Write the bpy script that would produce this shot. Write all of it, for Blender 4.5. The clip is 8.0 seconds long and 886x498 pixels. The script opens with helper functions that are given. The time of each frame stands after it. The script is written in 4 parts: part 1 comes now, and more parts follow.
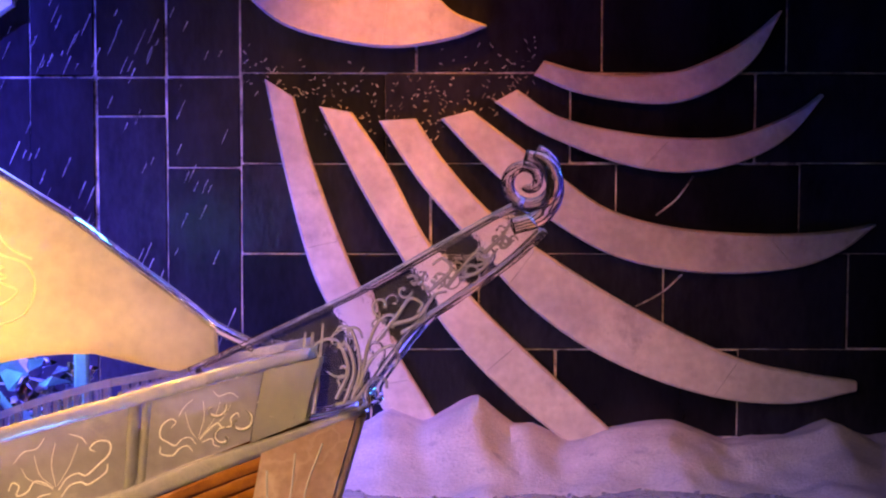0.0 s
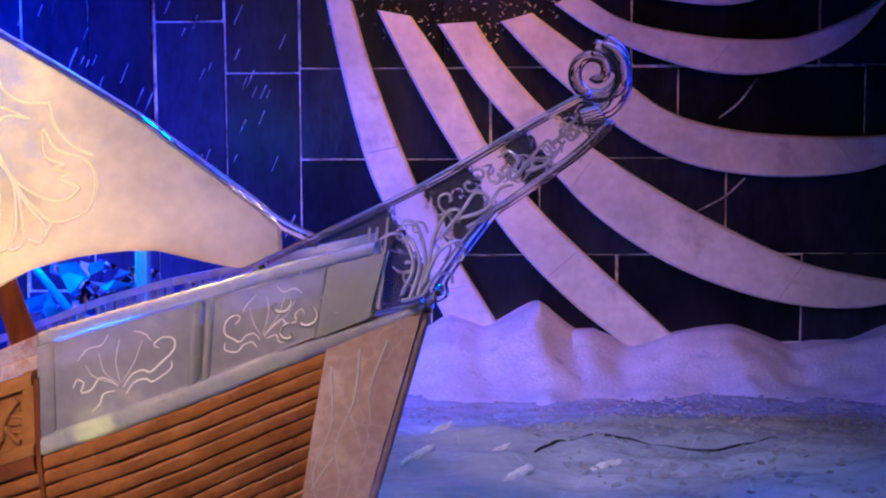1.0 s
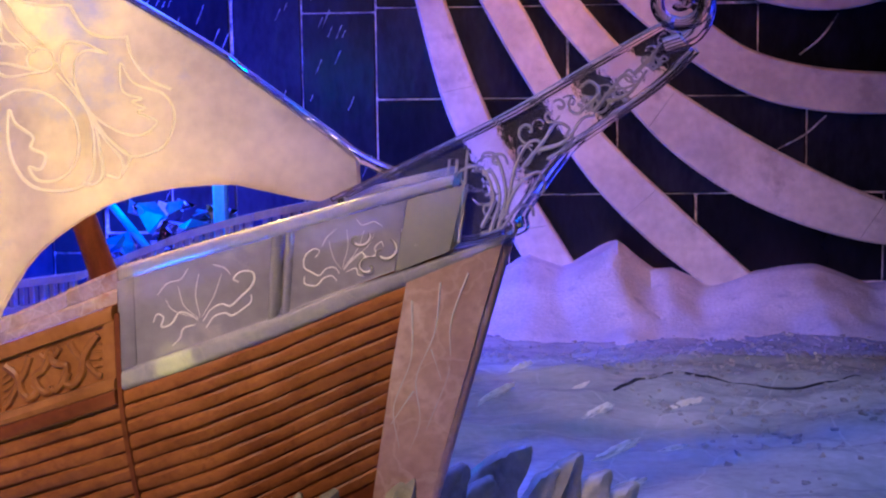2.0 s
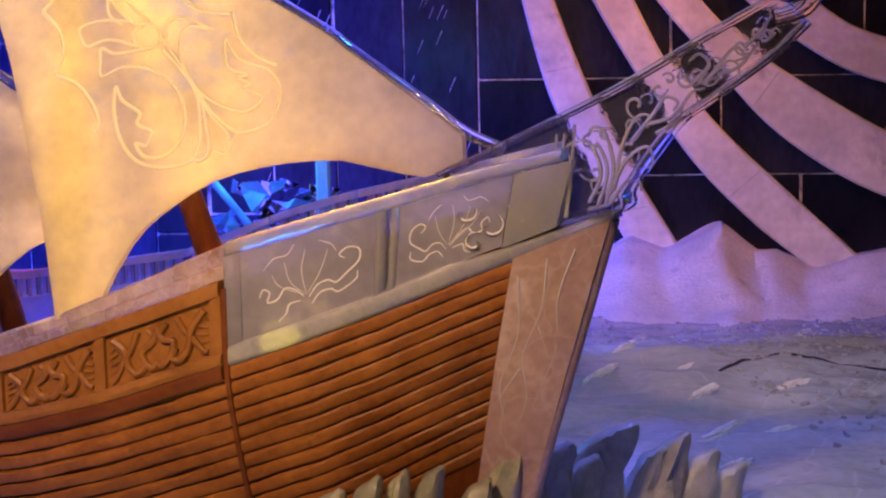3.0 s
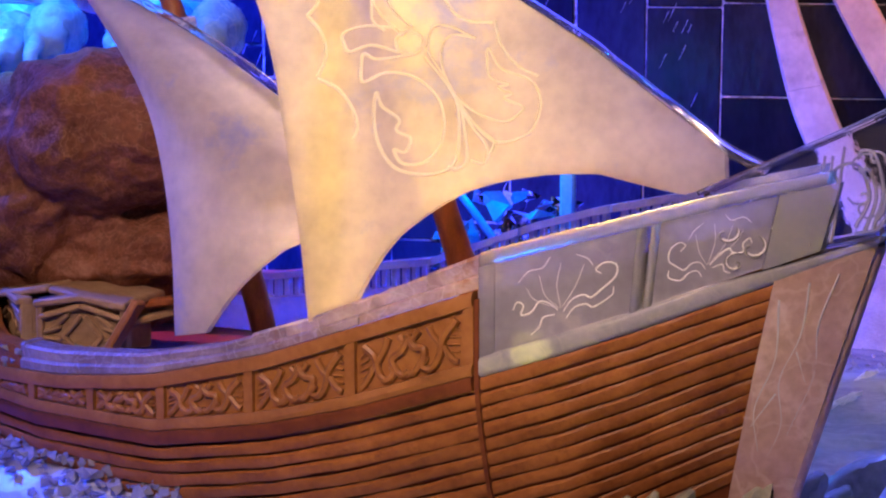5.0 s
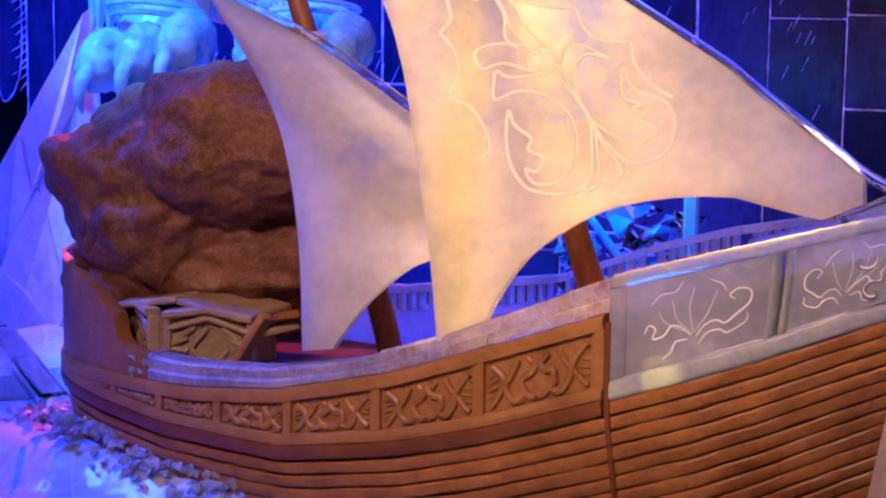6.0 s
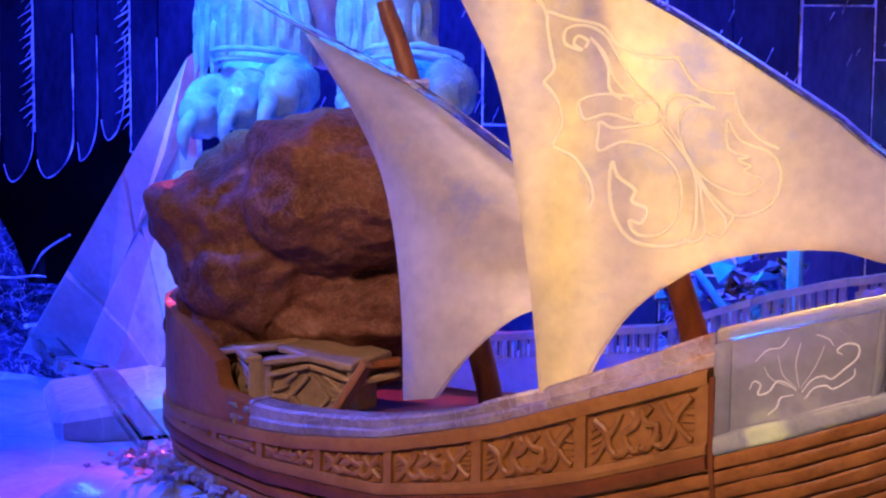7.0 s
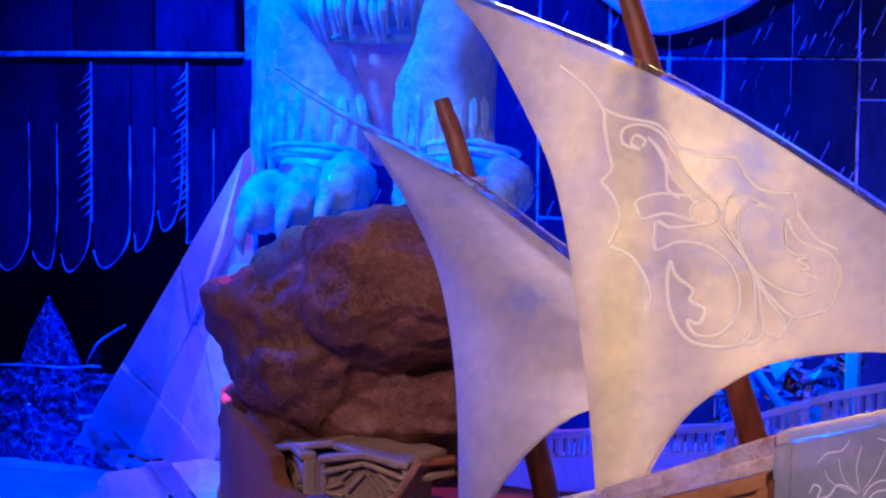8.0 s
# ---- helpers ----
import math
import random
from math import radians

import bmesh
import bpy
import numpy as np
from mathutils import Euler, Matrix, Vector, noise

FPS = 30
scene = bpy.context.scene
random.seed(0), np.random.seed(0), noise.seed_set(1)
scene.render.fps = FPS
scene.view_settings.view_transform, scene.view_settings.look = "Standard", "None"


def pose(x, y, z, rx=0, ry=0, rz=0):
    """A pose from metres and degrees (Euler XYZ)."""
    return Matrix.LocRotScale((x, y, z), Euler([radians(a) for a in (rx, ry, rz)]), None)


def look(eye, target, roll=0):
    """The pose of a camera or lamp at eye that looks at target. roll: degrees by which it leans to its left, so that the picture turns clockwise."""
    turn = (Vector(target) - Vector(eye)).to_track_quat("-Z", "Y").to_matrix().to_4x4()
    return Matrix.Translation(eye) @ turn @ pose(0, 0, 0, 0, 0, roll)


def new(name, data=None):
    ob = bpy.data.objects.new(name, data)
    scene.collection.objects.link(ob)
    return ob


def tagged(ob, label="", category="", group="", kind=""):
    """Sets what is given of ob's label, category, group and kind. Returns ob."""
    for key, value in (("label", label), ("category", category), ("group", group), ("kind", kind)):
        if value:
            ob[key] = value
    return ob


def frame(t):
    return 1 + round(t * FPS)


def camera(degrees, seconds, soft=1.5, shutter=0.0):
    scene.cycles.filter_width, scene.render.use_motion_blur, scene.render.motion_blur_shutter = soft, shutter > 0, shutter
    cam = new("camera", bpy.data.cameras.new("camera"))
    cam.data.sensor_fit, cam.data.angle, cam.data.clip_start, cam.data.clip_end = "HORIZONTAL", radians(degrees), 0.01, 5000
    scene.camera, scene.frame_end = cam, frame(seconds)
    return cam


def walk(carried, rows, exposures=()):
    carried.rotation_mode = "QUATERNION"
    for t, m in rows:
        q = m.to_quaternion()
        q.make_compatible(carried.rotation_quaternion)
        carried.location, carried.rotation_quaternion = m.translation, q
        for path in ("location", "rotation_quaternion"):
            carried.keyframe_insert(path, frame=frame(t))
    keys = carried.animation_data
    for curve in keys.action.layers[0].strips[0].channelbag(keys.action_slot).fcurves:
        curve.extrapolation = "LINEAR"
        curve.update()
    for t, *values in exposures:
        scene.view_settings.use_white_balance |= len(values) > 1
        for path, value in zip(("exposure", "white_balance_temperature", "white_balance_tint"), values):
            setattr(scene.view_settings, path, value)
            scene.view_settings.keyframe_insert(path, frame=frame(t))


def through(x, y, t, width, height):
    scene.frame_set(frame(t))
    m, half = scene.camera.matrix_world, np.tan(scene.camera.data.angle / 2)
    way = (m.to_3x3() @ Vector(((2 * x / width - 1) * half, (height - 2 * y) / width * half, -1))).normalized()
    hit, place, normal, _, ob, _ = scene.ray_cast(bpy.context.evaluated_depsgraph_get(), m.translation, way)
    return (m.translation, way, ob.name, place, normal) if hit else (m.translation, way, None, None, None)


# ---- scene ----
cam = camera(26.0, 8.0, soft=2.2)
EYE, TILT, LEAN = 1.6, -4.5, 0.0
ROWS = [
    (0.0, 0.0001, 0.0000, -0.0001, -0.005, 0.000, -0.007),
    (0.5, -0.0141, 0.0321, -0.0265, 0.709, -1.226, 0.121),
    (1.0, -0.0253, 0.0658, -0.0507, 1.634, -2.522, 0.310),
    (1.5, -0.0327, 0.0873, -0.0677, 2.641, -3.490, 0.451),
    (3.0, -0.0658, 0.1355, -0.1103, 6.720, -4.476, 0.885),
    (3.5, -0.0839, 0.1446, -0.1109, 8.358, -4.402, 0.504),
    (4.0, -0.1055, 0.1514, -0.1130, 10.132, -4.260, 0.003),
    (4.5, -0.1364, 0.1620, -0.1142, 11.665, -4.146, -0.539),
    (6.0, -0.2444, 0.1793, -0.0586, 16.341, -4.307, -1.763),
    (6.5, -0.2661, 0.1840, -0.0295, 17.771, -4.132, -1.904),
    (7.0, -0.2674, 0.1931, -0.0144, 19.215, -3.457, -1.959),
    (7.5, -0.2763, 0.1988, -0.0055, 20.129, -2.469, -2.142),
    (8.0, -0.2809, 0.2003, 0.0129, 20.800, -0.919, -2.190),
]
EXPOSURES = [(0.0, 0.32, 11500, 15), (0.7, 0.12, 6100, 19), (1.5, -0.04, 5000, 25), (3.3, -0.1, 8000, 14), (4.5, -0.05, 6000, 18), (6.0, 0.0, 5900, 31), (7.0, -0.08, 6100, 26), (7.5, -0.18, 5400, 27), (8.0, -0.44, 4800, 42)]
walk(cam, [(t, pose(0, 0, EYE, TILT, LEAN, 0) @ pose(x, y, z, 90 + pitch, roll, yaw)) for t, x, y, z, yaw, pitch, roll in ROWS], EXPOSURES)

# ---- light ----
world = bpy.data.worlds.new("world")
scene.world = world
world.use_nodes = True
world.node_tree.nodes["Background"].inputs[0].default_value = (0.10, 0.12, 0.35, 1)
world.node_tree.nodes["Background"].inputs[1].default_value = 0.02


def spot(name, eye, target, colour, watts, cone=50, blend=0.6, size=0.12):
    data = bpy.data.lights.new(name, "SPOT")
    data.color, data.energy, data.spot_size, data.spot_blend, data.shadow_soft_size = colour, watts, radians(cone), blend, size
    ob = new(name, data)
    ob.matrix_world = look(eye, target)
    return ob


WARM, PINK, BLUE = (1.0, 0.66, 0.44), (1.0, 0.27, 0.20), (0.03, 0.05, 1.0)
spot("warm_spot", (-1.8, 0.6, 3.7), (-1.3, 4.75, 1.28), WARM, 1150, 43, 1.0, 0.22)
spot("yellow_back_spot", (-1.75, 5.9, 2.9), (-1.42, 4.86, 1.60), (1.0, 0.72, 0.06), 4700, 24, 1.0, 0.4)
spot("pink_spot", (0.9, 3.6, 4.8), (-0.15, 9.3, 0.75), PINK, 500, 33, 1.0)
spot("blue_spot", (-6.4, 4.6, 4.6), (-3.9, 6.4, 0.2), (0.02, 0.08, 1.0), 3300, 64)
spot("blue_wall_spot", (-4.4, 6.7, 4.9), (-3.9, 9.4, 0.7), BLUE, 12500, 72, 0.9)
spot("violet_spot", (1.3, 5.0, 4.8), (0.15, 6.0, 0.0), (0.46, 0.53, 1.0), 380, 42, 1.0, 0.3)
spot("cyan_spot", (-3.6, 3.7, 4.8), (-2.8, 5.6, 1.85), (0.03, 0.32, 1.0), 5400, 27)
spot("blue_deck_spot", (-0.6, 7.4, 4.4), (-1.0, 4.8, 0.9), (0.09, 0.13, 1.0), 1500, 38)
# Added to turn the glint slivers by the upper feather amber.
spot("amber_glint_spot", (-0.6, 7.8, 4.6), (-0.25, 9.35, 1.75), (1.0, 0.34, 0.05), 650, 24, 1.0)
spot("pink_bird_spot", (-4.0, 7.9, 3.4), (-3.05, 6.0, 1.2), (1.0, 0.10, 0.35), 1000, 34, 1.0)
spot("magenta_tail_spot", (-5.2, 5.4, 3.9), (-3.65, 6.5, 0.75), (1.0, 0.24, 0.60), 450, 24, 1.0)
glow = bpy.data.lights.new("ice_heap_lamp", "POINT")
glow.color, glow.energy, glow.shadow_soft_size = (0.0, 0.36, 1.0), 8, 0.06
new("ice_heap_lamp", glow).location = (-1.48, 6.50, 0.80)
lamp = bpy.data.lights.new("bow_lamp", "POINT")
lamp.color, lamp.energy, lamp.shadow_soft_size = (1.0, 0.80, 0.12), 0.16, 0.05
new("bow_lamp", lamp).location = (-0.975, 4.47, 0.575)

# ---- materials ----


def mat(name, dark, light, rough=0.5, scale=6.0, fine=60.0, bump=0.2, depth=0.01, metal=0.0, through=0.0, ior=1.31, sheer=0.0, spec=0.5, stretch=(1, 1, 1), rand=0.0, stain=None, crack=None):
    m = bpy.data.materials.new(name)
    m.use_nodes = True
    nt = m.node_tree
    n, link = nt.nodes, nt.links.new
    b = n["Principled BSDF"]
    co, mp = n.new("ShaderNodeTexCoord"), n.new("ShaderNodeMapping")
    mp.inputs["Scale"].default_value = stretch
    link(co.outputs["Object"], mp.inputs[0])
    big, small, ramp, mix = n.new("ShaderNodeTexNoise"), n.new("ShaderNodeTexNoise"), n.new("ShaderNodeValToRGB"), n.new("ShaderNodeMix")
    big.inputs["Scale"].default_value, small.inputs["Scale"].default_value = scale, fine
    big.inputs["Detail"].default_value, small.inputs["Detail"].default_value = 6, 4
    for t in (big, small):
        link(mp.outputs[0], t.inputs["Vector"])
    link(big.outputs["Fac"], mix.inputs[2])
    link(small.outputs["Fac"], mix.inputs[3])
    mix.inputs[0].default_value = 0.35
    ramp.color_ramp.elements[0].position, ramp.color_ramp.elements[1].position = 0.36, 0.64
    ramp.color_ramp.elements[0].color, ramp.color_ramp.elements[1].color = (*dark, 1), (*light, 1)
    link(mix.outputs[0], ramp.inputs[0])
    colour = ramp.outputs[0]
    if rand:
        info, hsv, mul = n.new("ShaderNodeObjectInfo"), n.new("ShaderNodeHueSaturation"), n.new("ShaderNodeMapRange")
        mul.inputs[3].default_value, mul.inputs[4].default_value = 1 - rand, 1 + rand
        link(info.outputs["Random"], mul.inputs[0])
        link(mul.outputs[0], hsv.inputs["Value"])
        link(colour, hsv.inputs["Color"])
        colour = hsv.outputs[0]
    if stain:
        spots, sramp, smix = n.new("ShaderNodeTexNoise"), n.new("ShaderNodeValToRGB"), n.new("ShaderNodeMix")
        smix.data_type = "RGBA"
        spots.inputs["Scale"].default_value, spots.inputs["Detail"].default_value, spots.inputs["Roughness"].default_value = stain[1], 8, 0.65
        link(co.outputs["Object"], spots.inputs["Vector"])
        sramp.color_ramp.elements[0].position, sramp.color_ramp.elements[1].position = stain[2], stain[2] + 0.12
        link(spots.outputs["Fac"], sramp.inputs[0])
        link(sramp.outputs[0], smix.inputs[0])
        link(colour, smix.inputs[6])
        smix.inputs[7].default_value = (*stain[0], 1)
        colour = smix.outputs[2]
    if crack:
        warp, add, cell, cramp, cmix = n.new("ShaderNodeTexNoise"), n.new("ShaderNodeMix"), n.new("ShaderNodeTexVoronoi"), n.new("ShaderNodeValToRGB"), n.new("ShaderNodeMix")
        add.data_type, cmix.data_type, cell.feature = "RGBA", "RGBA", "DISTANCE_TO_EDGE"
        add.blend_type, add.inputs[0].default_value = "LINEAR_LIGHT", crack[3]
        warp.inputs["Scale"].default_value, warp.inputs["Detail"].default_value = crack[1] * 0.6, 5
        link(mp.outputs[0], warp.inputs["Vector"])
        link(mp.outputs[0], add.inputs[6])
        link(warp.outputs["Color"], add.inputs[7])
        link(add.outputs[2], cell.inputs["Vector"])
        cell.inputs["Scale"].default_value = crack[1]
        cramp.color_ramp.elements[0].position, cramp.color_ramp.elements[1].position = 0.0, crack[2]
        cramp.color_ramp.elements[0].color, cramp.color_ramp.elements[1].color = (crack[4],) * 3 + (1,), (0, 0, 0, 1)
        link(cell.outputs["Distance"], cramp.inputs[0])
        link(cramp.outputs[0], cmix.inputs[0])
        link(colour, cmix.inputs[6])
        cmix.inputs[7].default_value = (*crack[0], 1)
        colour = cmix.outputs[2]
    link(colour, b.inputs["Base Color"])
    b.inputs["Roughness"].default_value, b.inputs["Metallic"].default_value = rough, metal
    b.inputs["Transmission Weight"].default_value, b.inputs["IOR"].default_value = through, ior
    b.inputs["Specular IOR Level"].default_value = spec
    bp = n.new("ShaderNodeBump")
    bp.inputs["Strength"].default_value, bp.inputs["Distance"].default_value = bump, depth
    link(mix.outputs[0], bp.inputs["Height"])
    link(bp.outputs[0], b.inputs["Normal"])
    if sheer:
        tr, ms = n.new("ShaderNodeBsdfTranslucent"), n.new("ShaderNodeMixShader")
        link(colour, tr.inputs[0])
        link(bp.outputs[0], tr.inputs["Normal"])
        ms.inputs[0].default_value = sheer
        link(b.outputs[0], ms.inputs[1])
        link(tr.outputs[0], ms.inputs[2])
        link(ms.outputs[0], n["Material Output"].inputs[0])
    return m


ICE = mat("clear_ice", (0.93, 0.96, 1.0), (0.98, 0.99, 1.0), 0.02, 9, 40, 0.06, 0.01, through=1.0)
CARVED = mat("carved_clear_ice", (0.93, 0.94, 1.0), (1.0, 1.0, 1.0), 0.03, 9, 26, 0.16, 0.012, through=0.97, ior=1.2)
GLINT = mat("white_carved_ice", (0.86, 0.89, 0.97), (0.97, 0.98, 1.0), 0.06, 14, 60, 0.2, 0.008, through=0.72, ior=1.25)
CLOUDY = mat("cloudy_ice", (0.62, 0.66, 0.80), (0.88, 0.90, 1.0), 0.26, 8, 50, 0.4, 0.012, through=0.55, sheer=0.10, crack=((0.97, 0.97, 1.0), 16, 0.05, 0.04, 0.4))
PANEL = mat("grey_translucent_panel_ice", (0.48, 0.48, 0.60), (0.70, 0.70, 0.88), 0.20, 3, 30, 0.25, 0.010, through=0.50, sheer=0.22, stain=((0.82, 0.80, 0.86), 6.0, 0.58))
COPING = mat("clear_coping_ice", (0.72, 0.76, 0.94), (0.94, 0.95, 1.0), 0.20, 10, 50, 0.6, 0.014, through=0.72, crack=((0.98, 0.98, 1.0), 14, 0.06, 0.05, 0.7))
RAILICE = mat("dull_rail_ice", (0.46, 0.36, 0.40), (0.74, 0.64, 0.70), 0.25, 12, 60, 0.8, 0.014, through=0.60, sheer=0.18, rand=0.12, stain=((0.50, 0.30, 0.20), 9.0, 0.58), crack=((0.90, 0.86, 0.92), 18, 0.06, 0.06, 0.5))
SHARD = mat("grey_green_ice", (0.38, 0.39, 0.32), (0.68, 0.68, 0.57), 0.25, 9, 40, 0.5, 0.014, through=0.18, sheer=0.12, rand=0.15, stain=((0.70, 0.69, 0.60), 12.0, 0.58))
SAIL = mat("frosted_sail_ice", (0.60, 0.54, 0.50), (0.82, 0.75, 0.66), 0.42, 5, 30, 0.14, 0.006, sheer=0.70, stain=((0.50, 0.50, 0.70), 4.0, 0.55), crack=((0.80, 0.75, 0.70), 9, 0.10, 0.25, 0.15))
FROST = mat("frosted_ice", (0.60, 0.59, 0.62), (0.88, 0.87, 0.89), 0.5, 4, 26, 0.25, 0.01, sheer=0.15, stain=((0.52, 0.50, 0.55), 5.0, 0.58))
STEM = mat("pale_amber_stem_ice", (0.52, 0.34, 0.28), (0.72, 0.52, 0.45), 0.28, 5, 40, 0.2, 0.008, sheer=0.1, stain=((0.82, 0.66, 0.60), 5.0, 0.55), crack=((0.90, 0.78, 0.74), 7, 0.04, 0.16, 0.3))
ENGRAVE = mat("yellow_white_engraving", (1.0, 0.96, 0.70), (1.0, 0.99, 0.84), 0.6, 20, 90, 0.1, 0.004, sheer=0.12)
ETCH = mat("white_etching", (0.78, 0.78, 0.82), (0.94, 0.94, 0.97), 0.5, 20, 90, 0.2, 0.004)
SNOW = mat("packed_snow", (0.56, 0.58, 0.66), (0.86, 0.87, 0.92), 0.45, 3, 70, 0.45, 0.03, stain=((0.50, 0.53, 0.64), 9.0, 0.58))
SHEET = mat("blue_ice_sheet", (0.34, 0.39, 0.48), (0.56, 0.62, 0.74), 0.22, 2.2, 30, 0.35, 0.02, stain=((0.44, 0.50, 0.62), 5.0, 0.56), crack=((0.70, 0.76, 0.88), 2.2, 0.012, 0.10, 0.5))
CRUSH = mat("crushed_ice", (0.50, 0.54, 0.68), (0.84, 0.87, 0.96), 0.16, 9, 60, 0.5, 0.02, through=0.58, rand=0.15)
HULL = mat("amber_hull_ice", (0.220, 0.074, 0.020), (0.370, 0.142, 0.040), 0.38, 9, 48, 0.8, 0.010, rand=0.10, stain=((0.160, 0.052, 0.016), 17.0, 0.60), crack=((0.16, 0.055, 0.018), 26, 0.05, 0.22, 0.35))
CARVE = mat("amber_carved_ice", (0.240, 0.096, 0.026), (0.370, 0.162, 0.050), 0.38, 9, 50, 0.5, 0.007, stain=((0.200, 0.080, 0.024), 6.0, 0.60))
STRIPE = mat("red_brown_hull_ice", (0.110, 0.031, 0.012), (0.200, 0.060, 0.021), 0.35, 9, 50, 0.3, 0.005)
MAST = mat("red_brown_mast_wood", (0.12, 0.035, 0.012), (0.26, 0.085, 0.03), 0.42, 5, 60, 0.35, 0.006, stretch=(6, 6, 1))
ROCK = mat("brown_boulder_ice", (0.070, 0.024, 0.014), (0.195, 0.074, 0.042), 0.62, 4, 44, 1.0, 0.022, stain=((0.26, 0.125, 0.09), 9.0, 0.57), crack=((0.34, 0.18, 0.14), 13, 0.08, 0.35, 0.30))
TAN = mat("tan_carved_ice", (0.24, 0.150, 0.088), (0.40, 0.275, 0.165), 0.45, 8, 50, 0.4, 0.008, rand=0.15)
# Opaque dark colour stands in for the unlit room seen through clear ice.
DARKICE = mat("dark_painted_ice", (0.006, 0.007, 0.016), (0.018, 0.020, 0.040), 0.2, 2.5, 18, 0.4, 0.02, stretch=(2, 1, 0.8), rand=0.5)
JOINT = mat("white_joint_frost", (0.03, 0.03, 0.05), (0.80, 0.81, 0.92), 0.6, 8, 50, 0.3, 0.01)
BLACK = mat("black_drape", (0.004, 0.004, 0.006), (0.012, 0.012, 0.016), 0.9, 3, 40, 0.2, 0.01)
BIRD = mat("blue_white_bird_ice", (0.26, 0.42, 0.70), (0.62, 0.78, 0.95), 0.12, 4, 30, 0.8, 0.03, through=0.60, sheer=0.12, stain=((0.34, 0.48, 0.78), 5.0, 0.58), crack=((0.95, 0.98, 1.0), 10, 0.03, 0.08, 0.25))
# Pale vein lines in the colour stand in for sparkle on rough ice.
SPARK = mat("rough_ice_painted_sparkle", (0.006, 0.007, 0.016), (0.06, 0.07, 0.13), 0.06, 13, 30, 1.0, 0.10, crack=((0.85, 0.90, 1.0), 8, 0.030, 0.28, 0.40))
# Blue light on the ice is put into this base colour.
BLUEICE = mat("blue_light_tinted_ice", (0.16, 0.38, 0.72), (0.34, 0.60, 0.90), 0.2, 9, 50, 0.4, 0.012, through=0.45)
GOLD = mat("gold_lashing", (0.45, 0.28, 0.06), (0.75, 0.52, 0.14), 0.3, 20, 80, 0.6, 0.01, metal=0.7)

# ---- mesh helpers ----


def part(name, verts, faces, material, parent=None, label="", smooth=True):
    me = bpy.data.meshes.new(name)
    me.from_pydata([tuple(v) for v in verts], [], faces)
    me.validate()
    bm = bmesh.new()
    bm.from_mesh(me)
    bmesh.ops.recalc_face_normals(bm, faces=bm.faces)
    for f in bm.faces:
        f.smooth = smooth
    if smooth:
        for e in bm.edges:
            if len(e.link_faces) == 2 and e.calc_face_angle(0) > 0.7:
                e.smooth = False
    bm.to_mesh(me)
    bm.free()
    me.materials.append(material)
    ob = new(name, me)
    if parent:
        ob.parent = parent
    if label:
        ob["label"] = label
    return ob


def spline(points, n):
    """n points evenly along a smooth curve through the given points."""
    p = np.array(points, float)
    q = np.vstack([2 * p[0] - p[1], p, 2 * p[-1] - p[-2]])
    out = []
    for s in np.linspace(0, len(p) - 1 - 1e-9, n):
        i, f = int(s), s - int(s)
        a, b, c, d = q[i:i + 4]
        out.append(0.5 * (2 * b + (c - a) * f + (2 * a - 5 * b + 4 * c - d) * f * f + (3 * b - a - 3 * c + d) * f ** 3))
    return np.array(out)


def grid(rows, closed=False):
    """Faces of a grid of rows of vertices."""
    h, w = rows
    return [(i * w + j, i * w + (j + 1) % w, (i + 1) * w + (j + 1) % w, (i + 1) * w + j) for i in range(h - 1) for j in range(w if closed else w - 1)]


def tube(points, radius, sides=8):
    """Verts and faces of a tube along points; radius: a number or one for each point."""
    p = np.array(points, float)
    r = np.broadcast_to(radius, len(p))
    verts, up = [], np.array((0.31, 0.9, 0.22))
    for i in range(len(p)):
        d = p[min(i + 1, len(p) - 1)] - p[max(i - 1, 0)]
        d = d / (np.linalg.norm(d) + 1e-9)
        a = np.cross(d, up)
        a = a / (np.linalg.norm(a) + 1e-9)
        b = np.cross(a, d)
        verts += [p[i] + r[i] * (math.cos(k * math.tau / sides) * a + math.sin(k * math.tau / sides) * b) for k in range(sides)]
    faces = grid((len(p), sides), True)
    faces += [tuple(range(sides)), tuple(range((len(p) - 1) * sides, len(p) * sides))]
    return verts, faces


def join(pieces):
    verts, faces = [], []
    for v, f in pieces:
        k = len(verts)
        verts += list(v)
        faces += [tuple(i + k for i in face) for face in f]
    return verts, faces


def block(size, at=(0, 0, 0), bevel=0.008, turn=None):
    """A box with chamfered edges."""
    bm = bmesh.new()
    bmesh.ops.create_cube(bm, size=1)
    bmesh.ops.scale(bm, vec=size, verts=bm.verts)
    if bevel:
        bmesh.ops.bevel(bm, geom=bm.edges[:], offset=bevel, segments=1, affect="EDGES")
    if turn:
        bmesh.ops.rotate(bm, matrix=Euler([radians(a) for a in turn]).to_matrix(), verts=bm.verts)
    bmesh.ops.translate(bm, vec=at, verts=bm.verts)
    bm.verts.index_update()
    out = [v.co.copy() for v in bm.verts], [tuple(v.index for v in f.verts) for f in bm.faces]
    bm.free()
    return out


def ribbon(edge_a, edge_b, y0, y1, n=24):
    """A solid strip between two edges given in a plane x, z, from depth y0 to y1, with chamfered front edges."""
    a, b = spline(edge_a, n), spline(edge_b, n)
    c, verts = 0.012, []
    for p, q in zip(a, b):
        d = q - p
        l = np.linalg.norm(d) + 1e-6
        d = d / l * min(c, l / 3)
        verts += [(p[0], y1, p[1]), (p[0], y0 + c, p[1]), (p[0] + d[0], y0, p[1] + d[1]), (q[0] - d[0], y0, q[1] - d[1]), (q[0], y0 + c, q[1]), (q[0], y1, q[1])]
    return verts, grid((n, 6), True) + [tuple(range(6)), tuple(range(6 * n - 6, 6 * n))]


